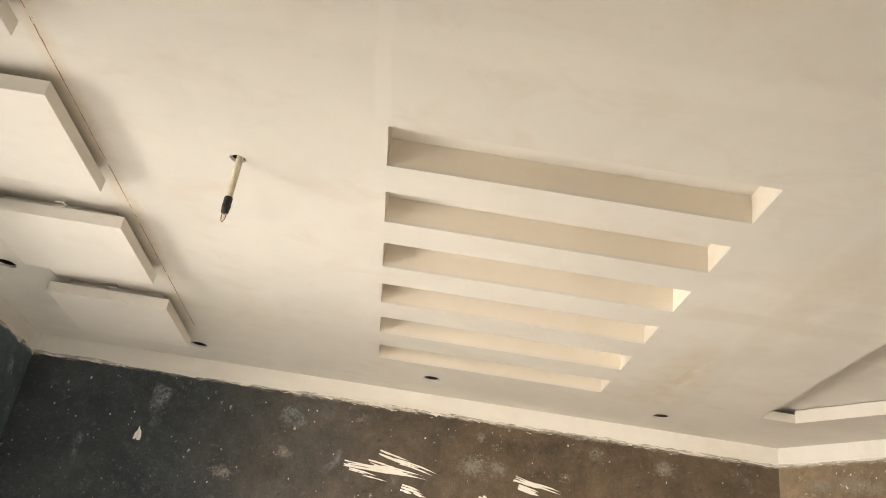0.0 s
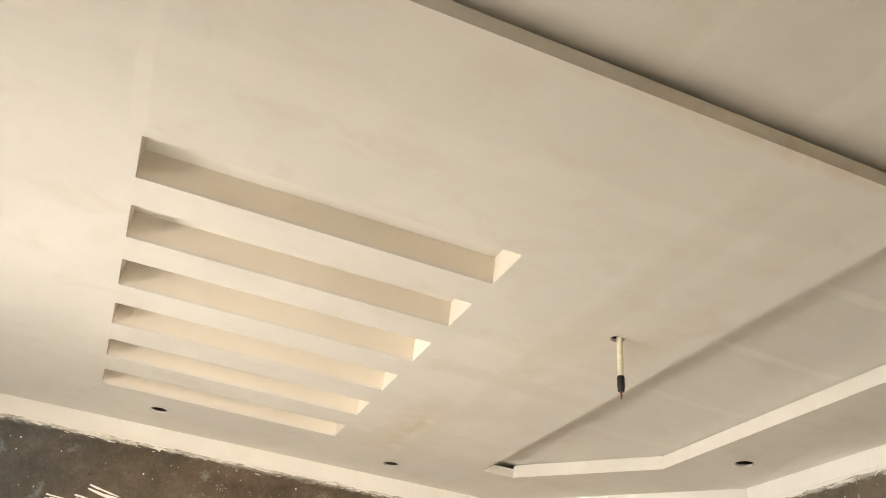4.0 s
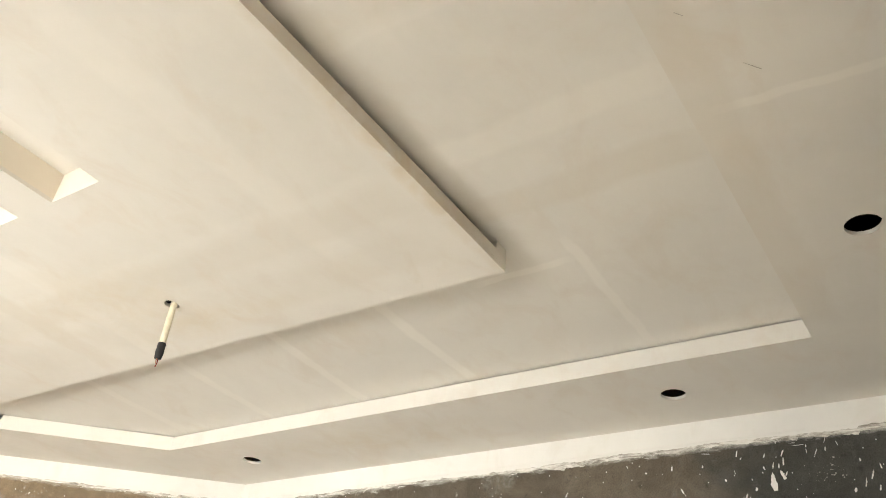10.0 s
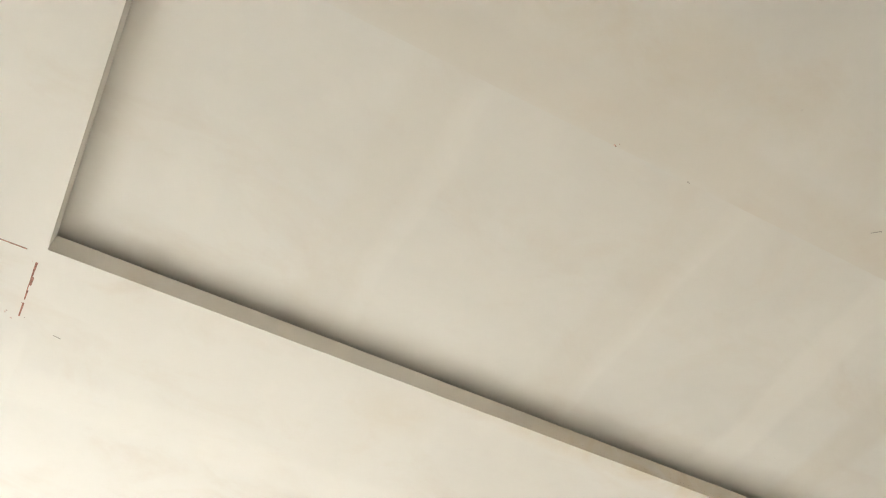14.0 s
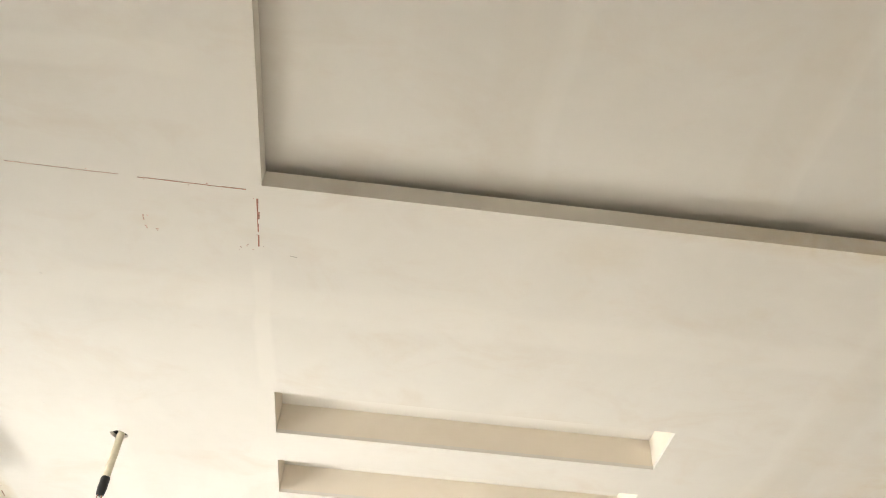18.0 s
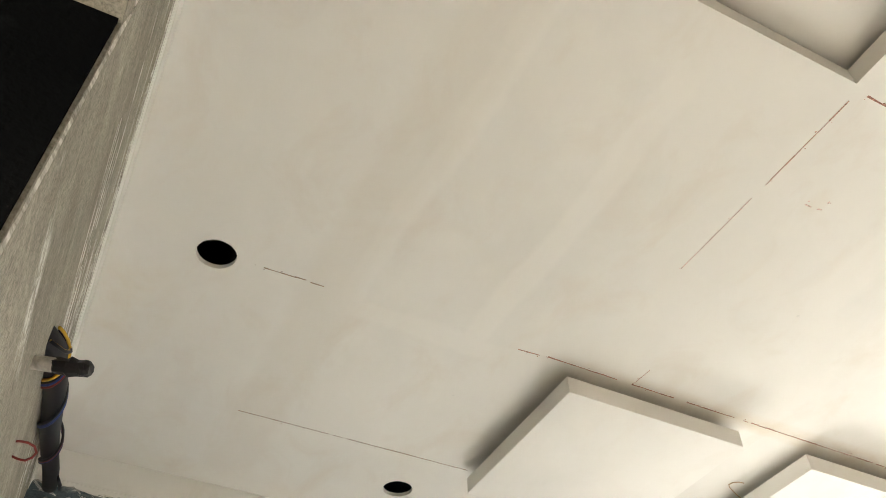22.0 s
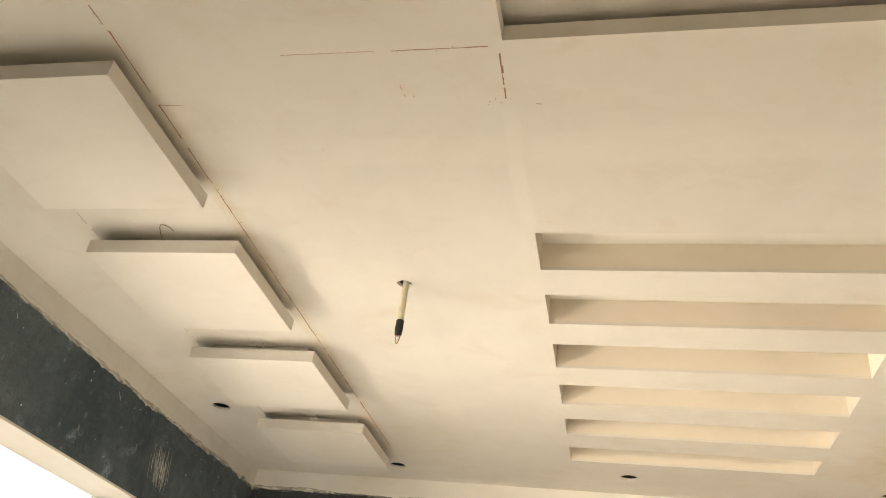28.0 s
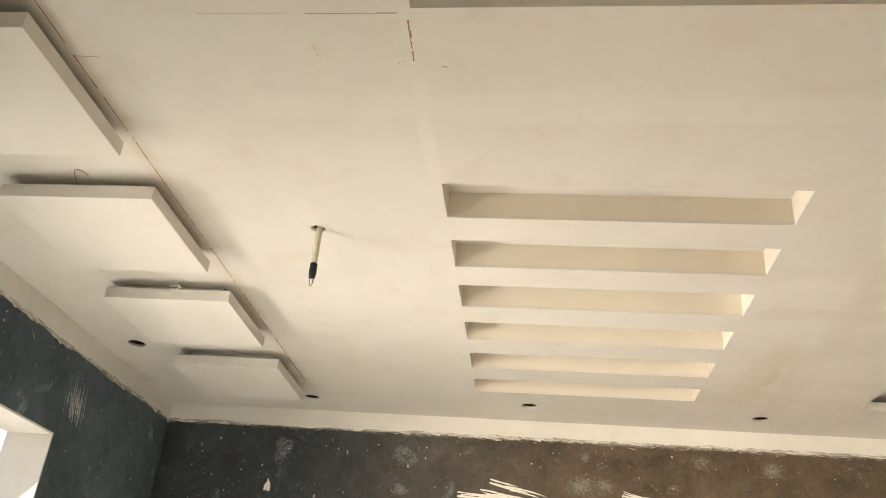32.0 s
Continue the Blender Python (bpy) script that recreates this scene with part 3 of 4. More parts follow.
def band(name, a, b, low, rough, seed):
    """A smooth strip of board at the wall top and, below its thin line, putty torn off raggedly."""
    r = random.Random(seed)
    length = (Vector(b) - Vector(a)).length
    steps = int(length / 0.12)
    wave = [r.uniform(-0.0012, 0.0012) for _ in range(steps + 1)]
    straight = [(length * k / steps, low + 0.012 + wave[k]) for k in range(steps + 1)]
    bm = plate(straight + [(length, CEIL - 0.001), (0, CEIL - 0.001)], [], 0.0075)
    on_wall(a, b, bm, 0.0065)
    tagged(part(name, bm, PUTTY), "smooth strip of white putty along the wall top", "putty band", "putty bands", "structure")
    for mat, lift, deep, chunk in ((PUTTY, 0.0035, 0.0, 0.009), (PUTTY_THIN, 0.002, 0.012, 0.007)):
        count = int(length / chunk)
        edge, drift, tongue = [], 0.0, 0.0
        for k in range(count + 1):
            drift = 0.975 * drift + r.gauss(0, rough * 0.09)
            tongue = r.uniform(0.002, 0.009) * (1 + deep * 60) if r.random() < 0.035 else tongue * 0.86
            z = low - deep + drift - tongue + r.uniform(-0.0018, 0.0018)
            edge.append((length * k / count, min(z, low + 0.0105)))
        bm = plate(edge + [(length, low + 0.03), (0, low + 0.03)], [], lift + 0.001)
        on_wall(a, b, bm, lift)
        tagged(part("torn_putty", bm, mat), "ragged torn lower edge of white putty on plaster", "putty", "putty bands", "stuff")


for k, (name, (a, b, low, rough)) in enumerate(WALLS.items()):
    band("trim_" + name, a, b, low, rough, 20 + k)


# ---- flecks, daubs and trowel smears of putty on the plaster ----
def blob(bm, x, z, rx, rz, r, turn=0.0, thick=0.0015):
    n = r.randint(6, 9)
    pts = []
    for k in range(n):
        q = 2 * math.pi * k / n
        w = r.uniform(0.55, 1.15)
        u, v = rx * w * math.cos(q), rz * w * math.sin(q)
        pts.append((x + u * math.cos(turn) - v * math.sin(turn), z + u * math.sin(turn) + v * math.cos(turn)))
    vs = [bm.verts.new((px, pz, 0)) for px, pz in pts]
    top = [bm.verts.new((x + (px - x) * 0.8, z + (pz - z) * 0.8, -thick)) for px, pz in pts]
    bm.faces.new(top)
    for k in range(n):
        bm.faces.new((vs[k], vs[(k + 1) % n], top[(k + 1) % n], top[k]))


def stroke(bm, x, z, length, width, turn, r, thick=0.002):
    """One dragged streak of putty, broad where it starts and broken where it ends."""
    n = 11
    up, low = [], []
    bend = r.uniform(-0.12, 0.12)
    for k in range(n + 1):
        q = k / n
        w = width * (0.25 + 0.9 * math.sin(math.pi * min(1, q * 0.9 + 0.12)) ** 0.6) * r.uniform(0.6, 1.15) * 0.5
        if q > 0.8:
            w *= (1.02 - q) * 4
        cx, cz = length * (q - 0.5), bend * length * (q - 0.5) ** 2
        for edge, sgn in ((up, 1), (low, -1)):
            u, v = cx, cz + sgn * w
            edge.append((x + u * math.cos(turn) - v * math.sin(turn), z + u * math.sin(turn) + v * math.cos(turn)))
    a = [bm.verts.new((px, pz, 0)) for px, pz in up]
    b = [bm.verts.new((px, pz, 0)) for px, pz in low]
    mid = [bm.verts.new(((p[0] + q[0]) / 2, (p[1] + q[1]) / 2, -thick)) for p, q in zip(up, low)]
    for k in range(n):
        bm.faces.new((a[k], a[k + 1], mid[k + 1], mid[k]))
        bm.faces.new((mid[k], mid[k + 1], b[k + 1], b[k]))


def flecks(name, count, daubs, patches, seed):
    r = random.Random(seed)
    a, b, low, _ = WALLS[name]
    length = (Vector(b) - Vector(a)).length
    bm = bmesh.new()
    for _ in range(count):
        s = r.uniform(0.001, 0.003) * (1.8 if r.random() < 0.12 else 1)
        blob(bm, r.uniform(0.02, length - 0.02), r.uniform(1.75, low - 0.01), s, s * r.uniform(0.8, 2.2), r, r.uniform(-0.5, 0.5))
    for _ in range(daubs):
        x = r.uniform(0.03, length - 0.08)
        stroke(bm, x, low - 0.002 - abs(r.gauss(0, 0.014)), r.uniform(0.01, 0.06), r.uniform(0.0008, 0.0035), r.uniform(-0.15, 0.15), r, 0.0008)
    on_wall(a, b, bm, 0.0004)
    tagged(part("putty_flecks", bm, PUTTY), "dried flecks and daubs of putty on the plaster", "putty", "putty on the walls", "stuff")
    bm = bmesh.new()
    for x, z, size, many in patches:
        for _ in range(many):
            s = 0.0006 + 0.0032 * r.random() ** 2.5
            blob(bm, x + r.gauss(0, size * 0.5), z + r.gauss(0, size * 0.36), s * 1.3, s, r, 0.0, 0.0008)
    on_wall(a, b, bm, 0.0003)
    tagged(part("lime_bloom", bm, LIME), "pale crumbling lime bloom on the plaster", "lime bloom", "putty on the walls", "stuff")


XN = CHAMFER_N[0]
flecks("north", 260, 60, [(XN - 1.35, 2.55, 0.06, 90), (XN - 1.755, 2.52, 0.07, 120), (XN + 0.47, 2.28, 0.05, 70), (XN + 0.79, 2.12, 0.06, 80), (XN - 0.75, 2.5, 0.05, 50), (XN - 0.66, 2.42, 0.07, 60)], 31)
flecks("northeast", 120, 25, [(0.5, 2.5, 0.08, 120), (1.1, 2.52, 0.09, 130)], 32)
flecks("east", 420, 70, [(0.6, 2.5, 0.07, 60), (2.0, 2.53, 0.06, 40)], 33)
flecks("west", 160, 25, [(1.2, 2.5, 0.05, 24)], 34)


def smear(name_wall, strokes, label, seed, mat=PUTTY, thick=0.002):
    r = random.Random(seed)
    a, b, _, _ = WALLS[name_wall]
    s = empty("putty_smear", label, "putty smear", "putty smears")
    for x, z, length, width, turn in strokes:
        bm = bmesh.new()
        stroke(bm, x, z, length, width, turn, r, thick)
        part("streak", on_wall(a, b, bm, 0.0004), mat, s)


r = random.Random(5)


def drag(name_wall, runs, label, seed):
    """A trowel's drag: bundles of thin streaks side by side, each run (along, z) to (along, z), as wide as given."""
    q, streaks = random.Random(seed), []
    for x0, z0, x1, z1, width, many in runs:
        turn, length = math.atan2(z1 - z0, x1 - x0), math.hypot(x1 - x0, z1 - z0)
        for k in range(many):
            side = width * ((k + 0.5) / many - 0.5) + q.gauss(0, width * 0.05)
            part_of = q.uniform(0.45, 1.0) * (1 - 0.5 * abs(2 * side / width) ** 2)
            at = q.uniform(0.5 * part_of, 1 - 0.5 * part_of) if q.random() < 0.5 else 0.5 * part_of
            streaks.append((x0 + (x1 - x0) * at - side * math.sin(turn), z0 + (z1 - z0) * at + side * math.cos(turn), length * part_of, width / many * q.uniform(0.7, 2.2), turn + q.gauss(0, 0.012)))
    smear(name_wall, streaks, label, seed, PUTTY, 0.0012)


drag("north", [(XN - 0.078, 2.362, XN - 0.43, 2.288, 0.034, 6), (XN + 0.114, 2.277, XN - 0.38, 2.25, 0.03, 6), (XN, 2.305, XN - 0.36, 2.252, 0.03, 5),
               (XN + 0.08, 2.245, XN - 0.163, 2.21, 0.022, 4), (XN - 0.232, 2.188, XN - 0.45, 2.15, 0.034, 6)], "broad white trowel smear dragged across dark plaster", 51)
drag("north", [(XN - 0.872, 2.336, XN - 1.159, 2.283, 0.032, 6), (XN - 0.9, 2.29, XN - 1.1, 2.25, 0.03, 5), (XN - 0.68, 2.2, XN - 0.73, 2.18, 0.03, 4)], "white trowel smear dragged across dark plaster", 52)
smear("north", [(XN + 1.3, 2.262, 0.08, 0.026, 1.4), (XN + 1.315, 2.25, 0.05, 0.018, 1.7)], "small white drip of putty on dark plaster", 53)
smear("west", [(NORTH - 1.62 + r.gauss(0, 0.04), 2.385 + r.gauss(0, 0.03), r.uniform(0.04, 0.17), r.uniform(0.0012, 0.005), 1.33 + r.gauss(0, 0.06)) for k in range(56)], "pale brush scratches on slate grey plaster", 54, SCRATCH, 0.0006)
smear("west", [(NORTH + 1.45 + r.uniform(-0.4, 0.5), 2.6 + r.uniform(-0.06, 0.03), r.uniform(0.015, 0.06), r.uniform(0.001, 0.005), r.uniform(-0.9, 0.9)) for k in range(22)], "flaky pale scratches on slate grey plaster", 61, SCRATCH, 0.0006)
smear("west", [(NORTH + r.uniform(1.68, 2.06), r.uniform(2.575, 2.645), r.uniform(0.015, 0.07), r.uniform(0.002, 0.009), r.uniform(-0.8, 0.8)) for k in range(34)], "torn grey flakes of putty beside a hose", 63, SCRATCH, 0.0008)
smear("west", [(NORTH - 1.1, 2.56, 0.05, 0.006, 0.7), (NORTH - 0.3, 2.56, 0.03, 0.005, 0.9), (NORTH + 0.35, 2.52, 0.06, 0.005, 0.4)], "short pale scratches on slate grey plaster", 55, SCRATCH, 0.0006)
smear("east", [(-1.265 - SOUTH, 2.478, 0.07, 0.02, 1.5), (-1.3 - SOUTH, 2.5, 0.04, 0.012, 1.2)], "white drip of putty on grey plaster", 56)

smear("east", [(r.uniform(0.2, 3.3) if k % 2 else r.uniform(0.2, 0.95), r.uniform(2.42, 2.62), r.uniform(0.008, 0.035), r.uniform(0.002, 0.006), 1.5 + r.uniform(-0.6, 0.6)) for k in range(52)], "white runs and dabs of putty on grey plaster", 59)
smear("northeast", [(r.uniform(0.1, 1.4), r.uniform(2.5, 2.62), r.uniform(0.01, 0.03), r.uniform(0.003, 0.008), 1.5 + r.uniform(-0.5, 0.5)) for k in range(10)], "small dabs of putty on brown plaster", 60)

# ---- putty dragged along the top of the south wall, and its worn end ----
smear("south", [(r.uniform(0.35, 1.6), r.uniform(2.3, 2.605), r.uniform(0.2, 0.6), r.uniform(0.001, 0.004), r.uniform(-0.02, 0.02)) for k in range(44)], "thin streaks of putty dragged along rough cement", 57, PUTTY_THIN, 0.0008)
smear("south", [(JAMB - WEST - r.uniform(0.003, 0.01), z, r.uniform(0.05, 0.14), r.uniform(0.006, 0.014), 1.57 + r.uniform(-0.04, 0.04)) for z in [1.5 + 0.075 * k for k in range(16)]], "worn pale cement edge of the wall end", 58, PUTTY_THIN)

# ---- window reveal: white painted plaster lining the opening ----
t = 0.012
reveal = empty("window_1", "bright tall window opening with a white plastered reveal", "window", at=(WEST, (WIN_Y0 + WIN_Y1) / 2, WIN_Z0), kind="structure")
x0, x1 = WEST - WALL, WEST + 0.002


def lining(name, *dims):
    ob = part(name, box(*dims, 0.002), PUTTY)
    ob.parent = reveal
    ob.matrix_parent_inverse = Matrix.Translation(reveal.location).inverted()


lining("reveal_head", x0, WIN_Y0, WIN_Z1 - t, x1, WIN_Y1, WIN_Z1 - 0.0005)
lining("window_sill", x0, WIN_Y0, WIN_Z0 + 0.0005, x1, WIN_Y1, WIN_Z0 + 0.03)
lining("reveal_jamb", x0, WIN_Y0 + 0.0005, WIN_Z0 + 0.03, x1, WIN_Y0 + t, WIN_Z1 - t)
lining("reveal_jamb", x0, WIN_Y1 - t, WIN_Z0 + 0.03, x1, WIN_Y1 - 0.0005, WIN_Z1 - t)

# ---- four floating square panels ----
PANELS = [(-1.574, -0.866, -1.004, -0.281), (-1.58, -0.021, -1.007, 0.555), (-1.588, 0.837, -1.012, 1.384), (-1.598, 1.682, -1.019, 2.233)]
for xa, y0, xb, y1 in PANELS:
    zb, zt = 2.652, 2.704
    base = Vector(((xa + xb) / 2, (y0 + y1) / 2, CEIL))
    p = empty("ceiling_panel", "square cream gypsum panel floating below the ceiling", "ceiling panel", "floating ceiling panels", base)
    bm = moved(box(xa, y0, zb, xb, y1, zt, 0.0022), Matrix.Translation(-base))
    part("face_board", bm, PANEL, p)
    bm = moved(box(xa + 0.06, y0 + 0.07, zt, xb - 0.06, y1 - 0.07, CEIL - 0.0005), Matrix.Translation(-base))
    part("support_box", bm, GYPSUM, p, "shadowed gypsum box behind the panel")


# ---- chalk and pencil setting-out lines ----
def chalk(a, b, width, mat, label, seed, fill=0.8):
    r = random.Random(seed)
    a, b = Vector(a), Vector(b)
    d = (b - a).normalized()
    s = Vector((-d.y, d.x))
    length, x = (b - a).length, 0.0
    bm = bmesh.new()
    while x < length:
        run = min(r.uniform(0.012, 0.05), length - x + 1e-4)
        if r.random() < fill:
            w, off = width * r.uniform(0.35, 1.2) / 2, r.uniform(-0.2, 0.2) * width
            pts = [a + d * x + s * (off - w), a + d * (x + run) + s * (off - w * r.uniform(0.5, 1)), a + d * (x + run) + s * (off + w * r.uniform(0.5, 1)), a + d * x + s * (off + w)]
            lo = [bm.verts.new((q.x, q.y, CEIL - 0.0012)) for q in pts]
            hi = [bm.verts.new((q.x, q.y, CEIL + 0.001)) for q in pts]
            bm.faces.new(lo)
            for i in range(4):
                bm.faces.new((lo[i], lo[(i + 1) % 4], hi[(i + 1) % 4], hi[i]))
        if r.random() < 0.5:
            q = a + d * x + s * r.gauss(0, width * 1.6)
            e = r.uniform(0.0008, 0.002)
            bm.faces.new([bm.verts.new((q.x + u, q.y + v, CEIL - 0.0012)) for u, v in ((-e, -e), (e, -e * 0.6), (e * 0.7, e), (-e, e))])
        x += run * r.uniform(0.85, 1.05)
    tagged(part("chalk_line", bm, mat), label, "chalk line", "setting-out lines on the ceiling", "stuff")


RED = "broken red chalk line snapped on the gypsum ceiling"
chalk((-1.012, -1.008), (-1.006, -0.92), 0.0025, CHALK_DARK, RED, 61, 0.9)
chalk((-1.004, -0.92), (-0.998, 2.15), 0.0032, CHALK_DARK, RED, 62, 0.85)
chalk((-1.606, -1.59), (-1.6, -0.85), 0.0018, SCORCH, "thin brown setting-out line on the gypsum ceiling", 63, 0.95)
chalk((-1.59, -0.36), (-1.6, 2.0), 0.002, CHALK, RED, 64, 0.6)
chalk((-0.576, -0.811), (-0.328, -0.81), 0.0018, CHALK_FAINT, RED, 65, 0.85)
chalk((-0.285, -0.808), (-0.042, -0.808), 0.0024, CHALK, RED, 66, 0.95)
chalk((-0.016, -0.797), (-0.022, -0.605), 0.0055, CHALK_DARK, "thick red chalk stroke beside the tray corner", 67, 0.6)
chalk((-1.018, -1.75), (-1.014, -1.557), 0.004, SCORCH, "short dark pencil stroke on the ceiling", 68, 0.7)
chalk((-1.018, -1.73), (-1.012, -1.6), 0.003, SCORCH, "short dark pencil stroke on the ceiling", 76, 0.5)
chalk((0.055, -0.603), (0.072, -0.6), 0.004, PENCIL, "small faint pencil mark on the ceiling", 69, 1.0)
chalk((1.408, -1.622), (1.424, -1.635), 0.002, PENCIL, "small faint pencil mark on the ceiling", 70, 1.0)
chalk((1.605, -1.706), (1.64, -1.734), 0.0015, PENCIL, "small faint pencil mark on the ceiling", 71, 0.9)
chalk((1.017, -1.547), (1.023, -1.546), 0.002, PENCIL, "small faint pencil mark on the ceiling", 72, 1.0)
for k, (x, y, dx, dy) in enumerate([(-0.288, -0.69, 0.0, 0.018), (-0.286, -0.655, 0.001, 0.01), (-0.264, -0.648, 0.006, 0.002), (-0.066, -0.617, 0.004, 0.003), (-0.051, -0.624, 0.003, 0.003), (-0.036, -0.613, 0.004, 0.002), (0.85, -1.547, 0.006, 0.002)]):
    chalk((x, y), (x + dx, y + dy), 0.0035, CHALK_FAINT, "small reddish dab of chalk on the ceiling", 80 + k, 1.0)
chalk((-1.0, -0.645), (-0.93, -0.64), 0.002, CHALK, RED, 75, 0.9)


# ---- hanging conduits for the lights ----
def conduit(x, y, lean, loop, label):
    base = Vector((x, y, CEIL))
    c = empty("light_conduit", label, "conduit", "hanging light conduits", base)
    low = Vector((lean[0], lean[1], -0.155))
    part("pipe", tube([(0, 0, 0.12), (0, 0, 0.02), low * 0.5, low], 0.0118, 16), PVC, c, smooth=True)
    d = low.normalized()
    ends = [low - d * 0.004, low, low + d * 0.02, low + d * 0.03, low + d * 0.055]
    part("tape_wrap", tube(ends, [0.0128, 0.0142, 0.0138, 0.0146, 0.012], 14), TAPE, c, "wound black insulating tape", smooth=True)
    e = low + d * 0.05
    if loop:
        pts = [e + Vector((0.007 * math.cos(q), 0.002 * math.sin(2 * q), -0.018 + 0.02 * math.sin(q))) for q in [math.radians(g) for g in range(120, 430, 20)]]
        part("wire_loop", tube(pts, 0.0016, 6), COPPER, c, "bare copper wire loop", smooth=True)
        pts = [e + Vector((-0.003 + 0.006 * math.cos(q), 0.004 + 0.002 * math.sin(q), -0.012 + 0.014 * math.sin(q))) for q in [math.radians(g) for g in range(110, 440, 22)]]
        part("wire_loop", tube(pts, 0.0014, 6), WIRE_WHITE, c, smooth=True)
    else:
        part("wire_end", tube([e, e + Vector((0.003, 0, -0.02)), e + Vector((0.001, 0.002, -0.034))], 0.002, 6), WIRE_RED, c, "cut red wire end", smooth=True)
        part("wire_end", tube([e + Vector((-0.004, 0, 0)), e + Vector((-0.004, 0, -0.014)), e + Vector((-0.001, 0, -0.024))], 0.0018, 6), COPPER, c, smooth=True)


conduit(*CONDUITS[0], (0.0, 0.002), True, "ivory plastic conduit with taped end and copper loop")
conduit(*CONDUITS[1], (0.004, 0.0), False, "ivory plastic conduit with taped end and red wires")

# ---- wire tails above the panels ----
def wire_coil(x, y, z, turns, size, label):
    pts = []
    for k in range(int(turns * 14) + 1):
        q = 2 * math.pi * k / 14
        pts.append((x + size * math.cos(q), y + 0.004 * math.sin(q * 0.5), z + size * 0.45 * math.sin(q)))
    pts += [(x + size * 0.3, y + 0.01, z + 0.02), (x + size * 0.1, y + 0.03, CEIL - 0.0005)]
    tagged(part("wire_coil", tube(pts, 0.0023, 6), WIRE_WHITE, smooth=True), label, "wire", "wire tails")


wire_coil(-1.27, 0.838, 2.714, 2.0, 0.024, "small coil of white wire above a panel")
wire_coil(-1.3, 1.69, 2.714, 2.0, 0.026, "small coil of white wire above a panel")
bm = tube([(-1.3, -0.016, 2.7065), (-1.302, -0.034, 2.722), (-1.303, -0.05, 2.738), (-1.298, -0.056, 2.745), (-1.285, -0.052, 2.746), (-1.268, -0.042, 2.742), (-1.258, -0.03, 2.736)], 0.0019, 7)
tagged(part("wire_tail", bm, WIRE_TAN, smooth=True), "short bent tan wire tail sticking out by a panel", "wire", "wire tails")

# ---- wires and pipes in the southwest corner ----
A, B = Vector((-0.76, -2.054, 2.205)), Vector((-2.035, -2.008, 2.63))
corner = empty("drain_hose", "thick black hose wound with coloured electric wires", "hose", at=A)
R = 0.0212
axis = [Vector((-0.73, -2.1, 2.19)), Vector((-0.742, -2.072, 2.197))] + [A.lerp(B, q) + Vector((0, 0.004 * math.sin(9 * q), 0.003 * math.sin(5 * q))) for q in (0.04, 0.1, 0.2, 0.35, 0.5, 0.65, 0.8, 0.95, 1.0)]
part("hose", moved(tube(axis, [R * 0.9, R] + [R * k for k in (1.0, 1.02, 1.0, 0.99, 1.03, 1.0, 1.02, 1.0, 1.0)], 18), Matrix.Translation(-A)), RUBBER, corner, smooth=True)
d = (B - A).normalized()
side = d.cross(Vector((0, 0, 1))).normalized()
over = side.cross(d)


def winding(q0, q1, turns, phase, lift, wire):
    pts = []
    for k in range(int(turns * 18) + 1):
        s = k / (turns * 18)
        ang = phase - 2 * math.pi * turns * s
        pts.append(A.lerp(B, q0 + (q1 - q0) * s) + (R + lift) * (math.cos(ang) * side + math.sin(ang) * over) - A)
    part("wire", tube(pts, 0.0029, 7), wire, corner, smooth=True)


for j, wire in enumerate((WIRE_YELLOW, RUBBER, WIRE_BLUE, WIRE_RED)):
    winding(0.005 + 0.012 * j, 0.215 + 0.012 * j, 1.0, 1.57, 0.003, wire)
for j, wire in enumerate((RUBBER, WIRE_BLUE, WIRE_BLUE)):
    winding(0.14 + 0.013 * j, 0.54 + 0.009 * j, 1.0, 1.57, 0.004, wire)
for j, wire in enumerate((RUBBER, WIRE_RED, WIRE_BLUE, RUBBER)):
    winding(0.43 + 0.012 * j, 0.83 + 0.006 * j, 1.0, 1.57, 0.004, wire)
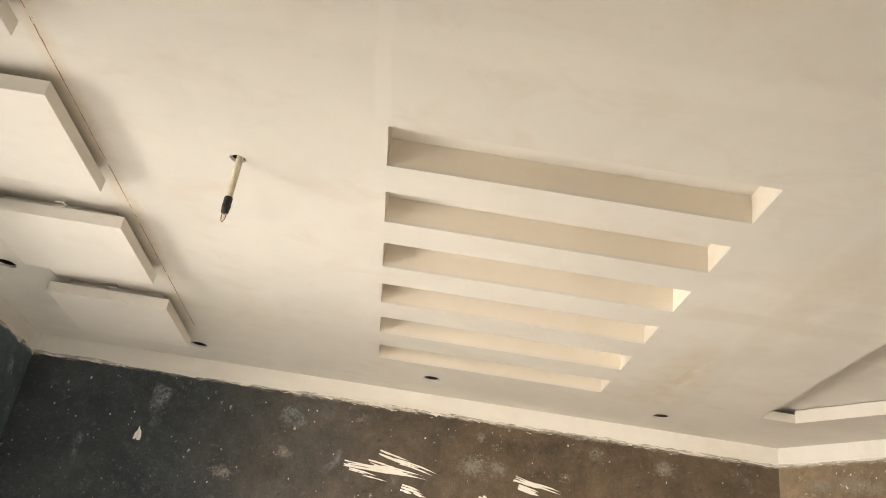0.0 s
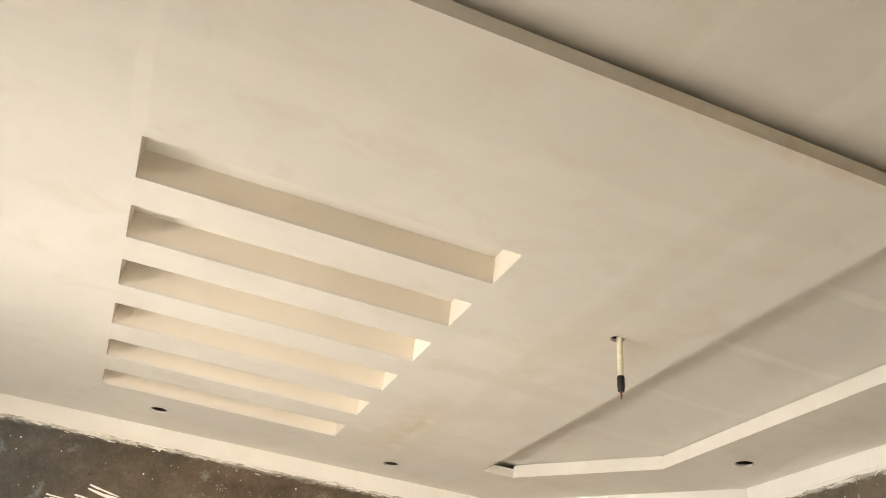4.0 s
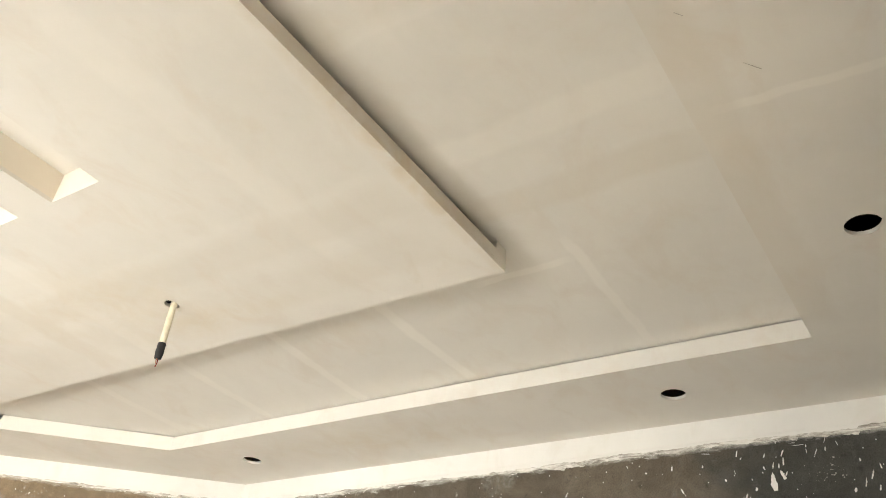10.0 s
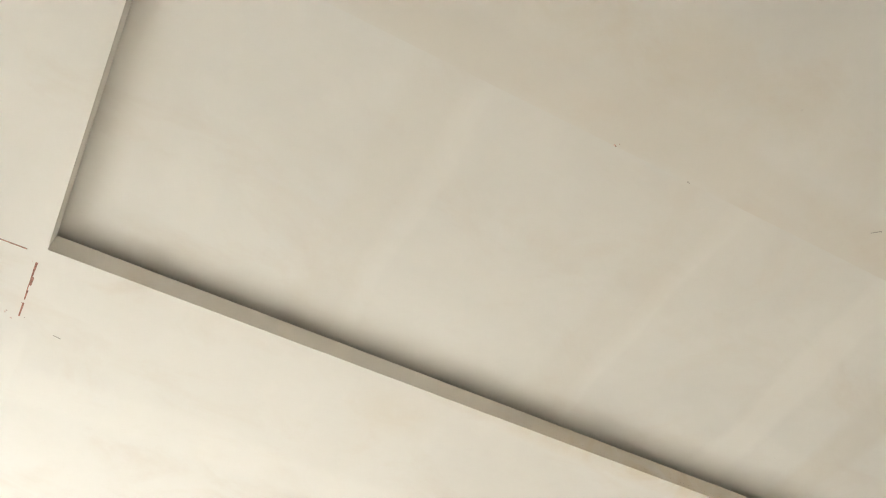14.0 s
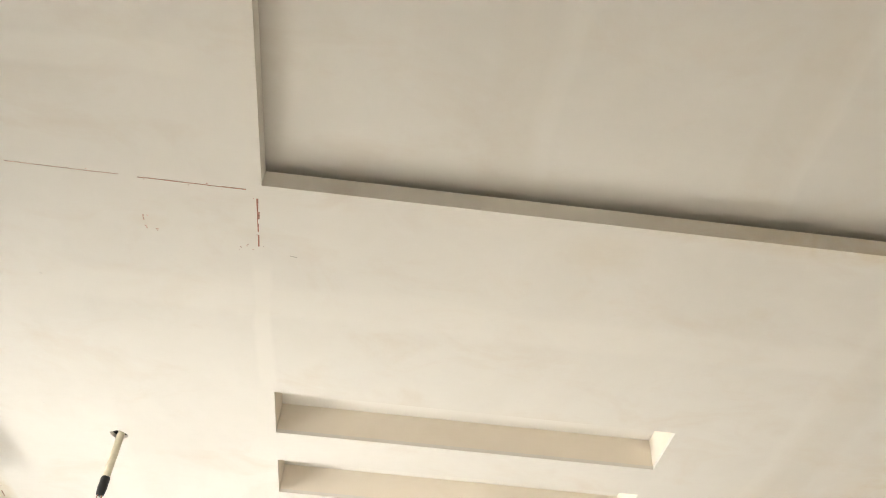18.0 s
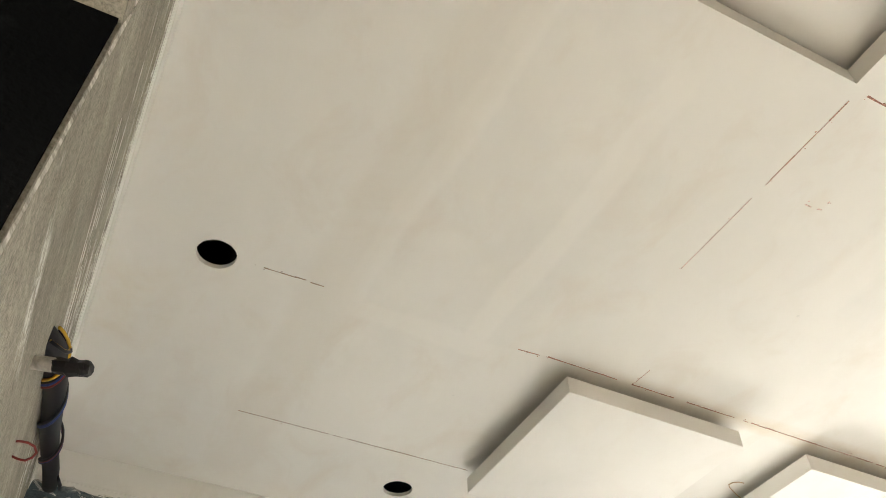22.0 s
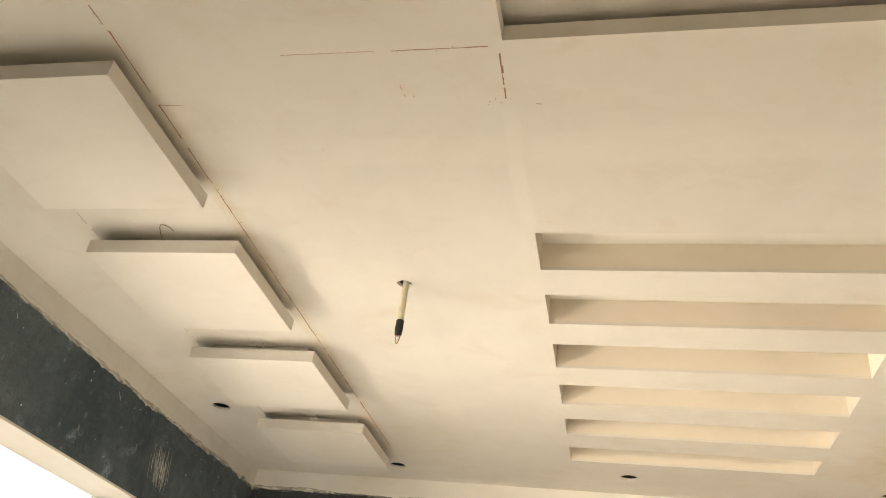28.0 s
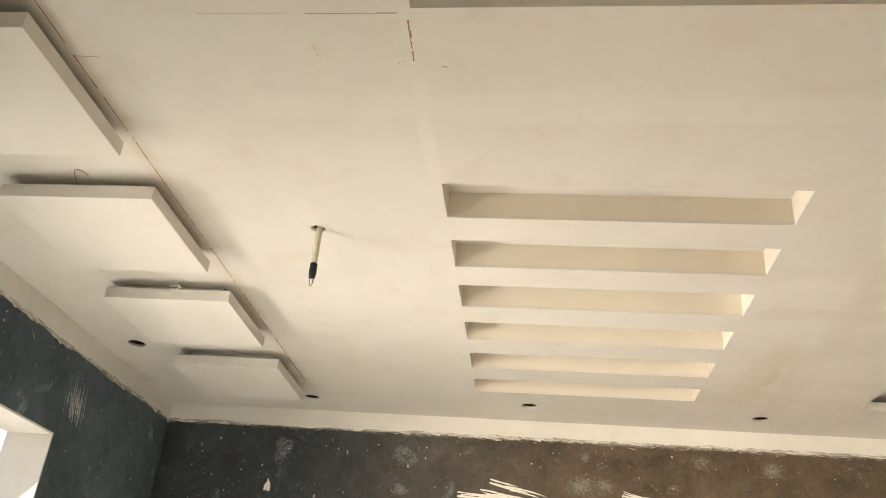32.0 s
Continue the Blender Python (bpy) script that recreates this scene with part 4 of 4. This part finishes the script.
# wires that leave the hose's mouth and bend round to its windings, and a thin cable beside its far end
for wire, rise in ((WIRE_YELLOW, 0.6), (RUBBER, 1.0)):
    out = R * (0.95 + 0.15 * rise)
    pts = [A - d * 0.03 - side * 0.1 * R - over * 0.6 * R, A - d * 0.012 + side * 0.85 * out - over * 0.75 * out, A + d * 0.015 + side * 1.08 * out - over * 0.4 * out, A + d * 0.04 + side * 1.12 * out, A + d * 0.07 + side * 0.95 * out + over * 0.6 * out]
    part("wire", moved(tube(pts, 0.003, 7), Matrix.Translation(-A)), wire, corner, smooth=True)
pts = [A.lerp(B, q) + side * (R + w) - over * 0.3 * R for q, w in ((0.84, -0.002), (0.9, 0.004), (0.95, 0.009), (1.0, 0.01))]
part("cable", moved(tube(pts, 0.0052, 9), Matrix.Translation(-A)), RUBBER, corner, smooth=True)

stub = empty("pipe_stub", "cut grey pipe stub wrapped in black tape", "pipe", at=(-0.66, SOUTH, 2.083))
S0 = Vector((-0.668, SOUTH - 0.03, 2.087))
S1 = Vector((-0.612, -1.984, 2.066))
part("pipe", moved(tube([S0, S0.lerp(S1, 0.3), S0.lerp(S1, 0.5), S0.lerp(S1, 0.62)], [0.0108, 0.0104, 0.0109, 0.0106], 14), Matrix.Translation(-stub.location)), DUSTY_PVC, stub, smooth=True)
wrap = tube([S0.lerp(S1, q) for q in (0.56, 0.6, 0.72, 0.76, 0.86, 0.93, 0.97, 1.0)], [0.0108, 0.0126, 0.0116, 0.0132, 0.0118, 0.0124, 0.0128, 0.009], 9)
lump = random.Random(12)
for v in wrap.verts:
    v.co += Vector((lump.uniform(-1, 1), lump.uniform(-1, 1), lump.uniform(-1, 1))) * 0.0016
part("tape_wrap", moved(wrap, Matrix.Translation(-stub.location)), TAPE, stub, "lumpy black tape")

pts = [Vector((-0.939, SOUTH - 0.006, 2.119)), Vector((-0.942, SOUTH + 0.006, 2.124)), Vector((-0.948, SOUTH + 0.018, 2.128)), Vector((-0.955, SOUTH + 0.029, 2.128)), Vector((-0.965, SOUTH + 0.035, 2.124)),
       Vector((-0.976, SOUTH + 0.031, 2.119)), Vector((-0.985, SOUTH + 0.022, 2.116)), Vector((-0.989, SOUTH + 0.01, 2.118)), Vector((-0.991, SOUTH - 0.006, 2.123))]
tagged(part("wire_loop", tube(pts, 0.0022, 7), WIRE_RED, smooth=True), "loop of dark red wire poking out of the wall", "wire", "wire tails")
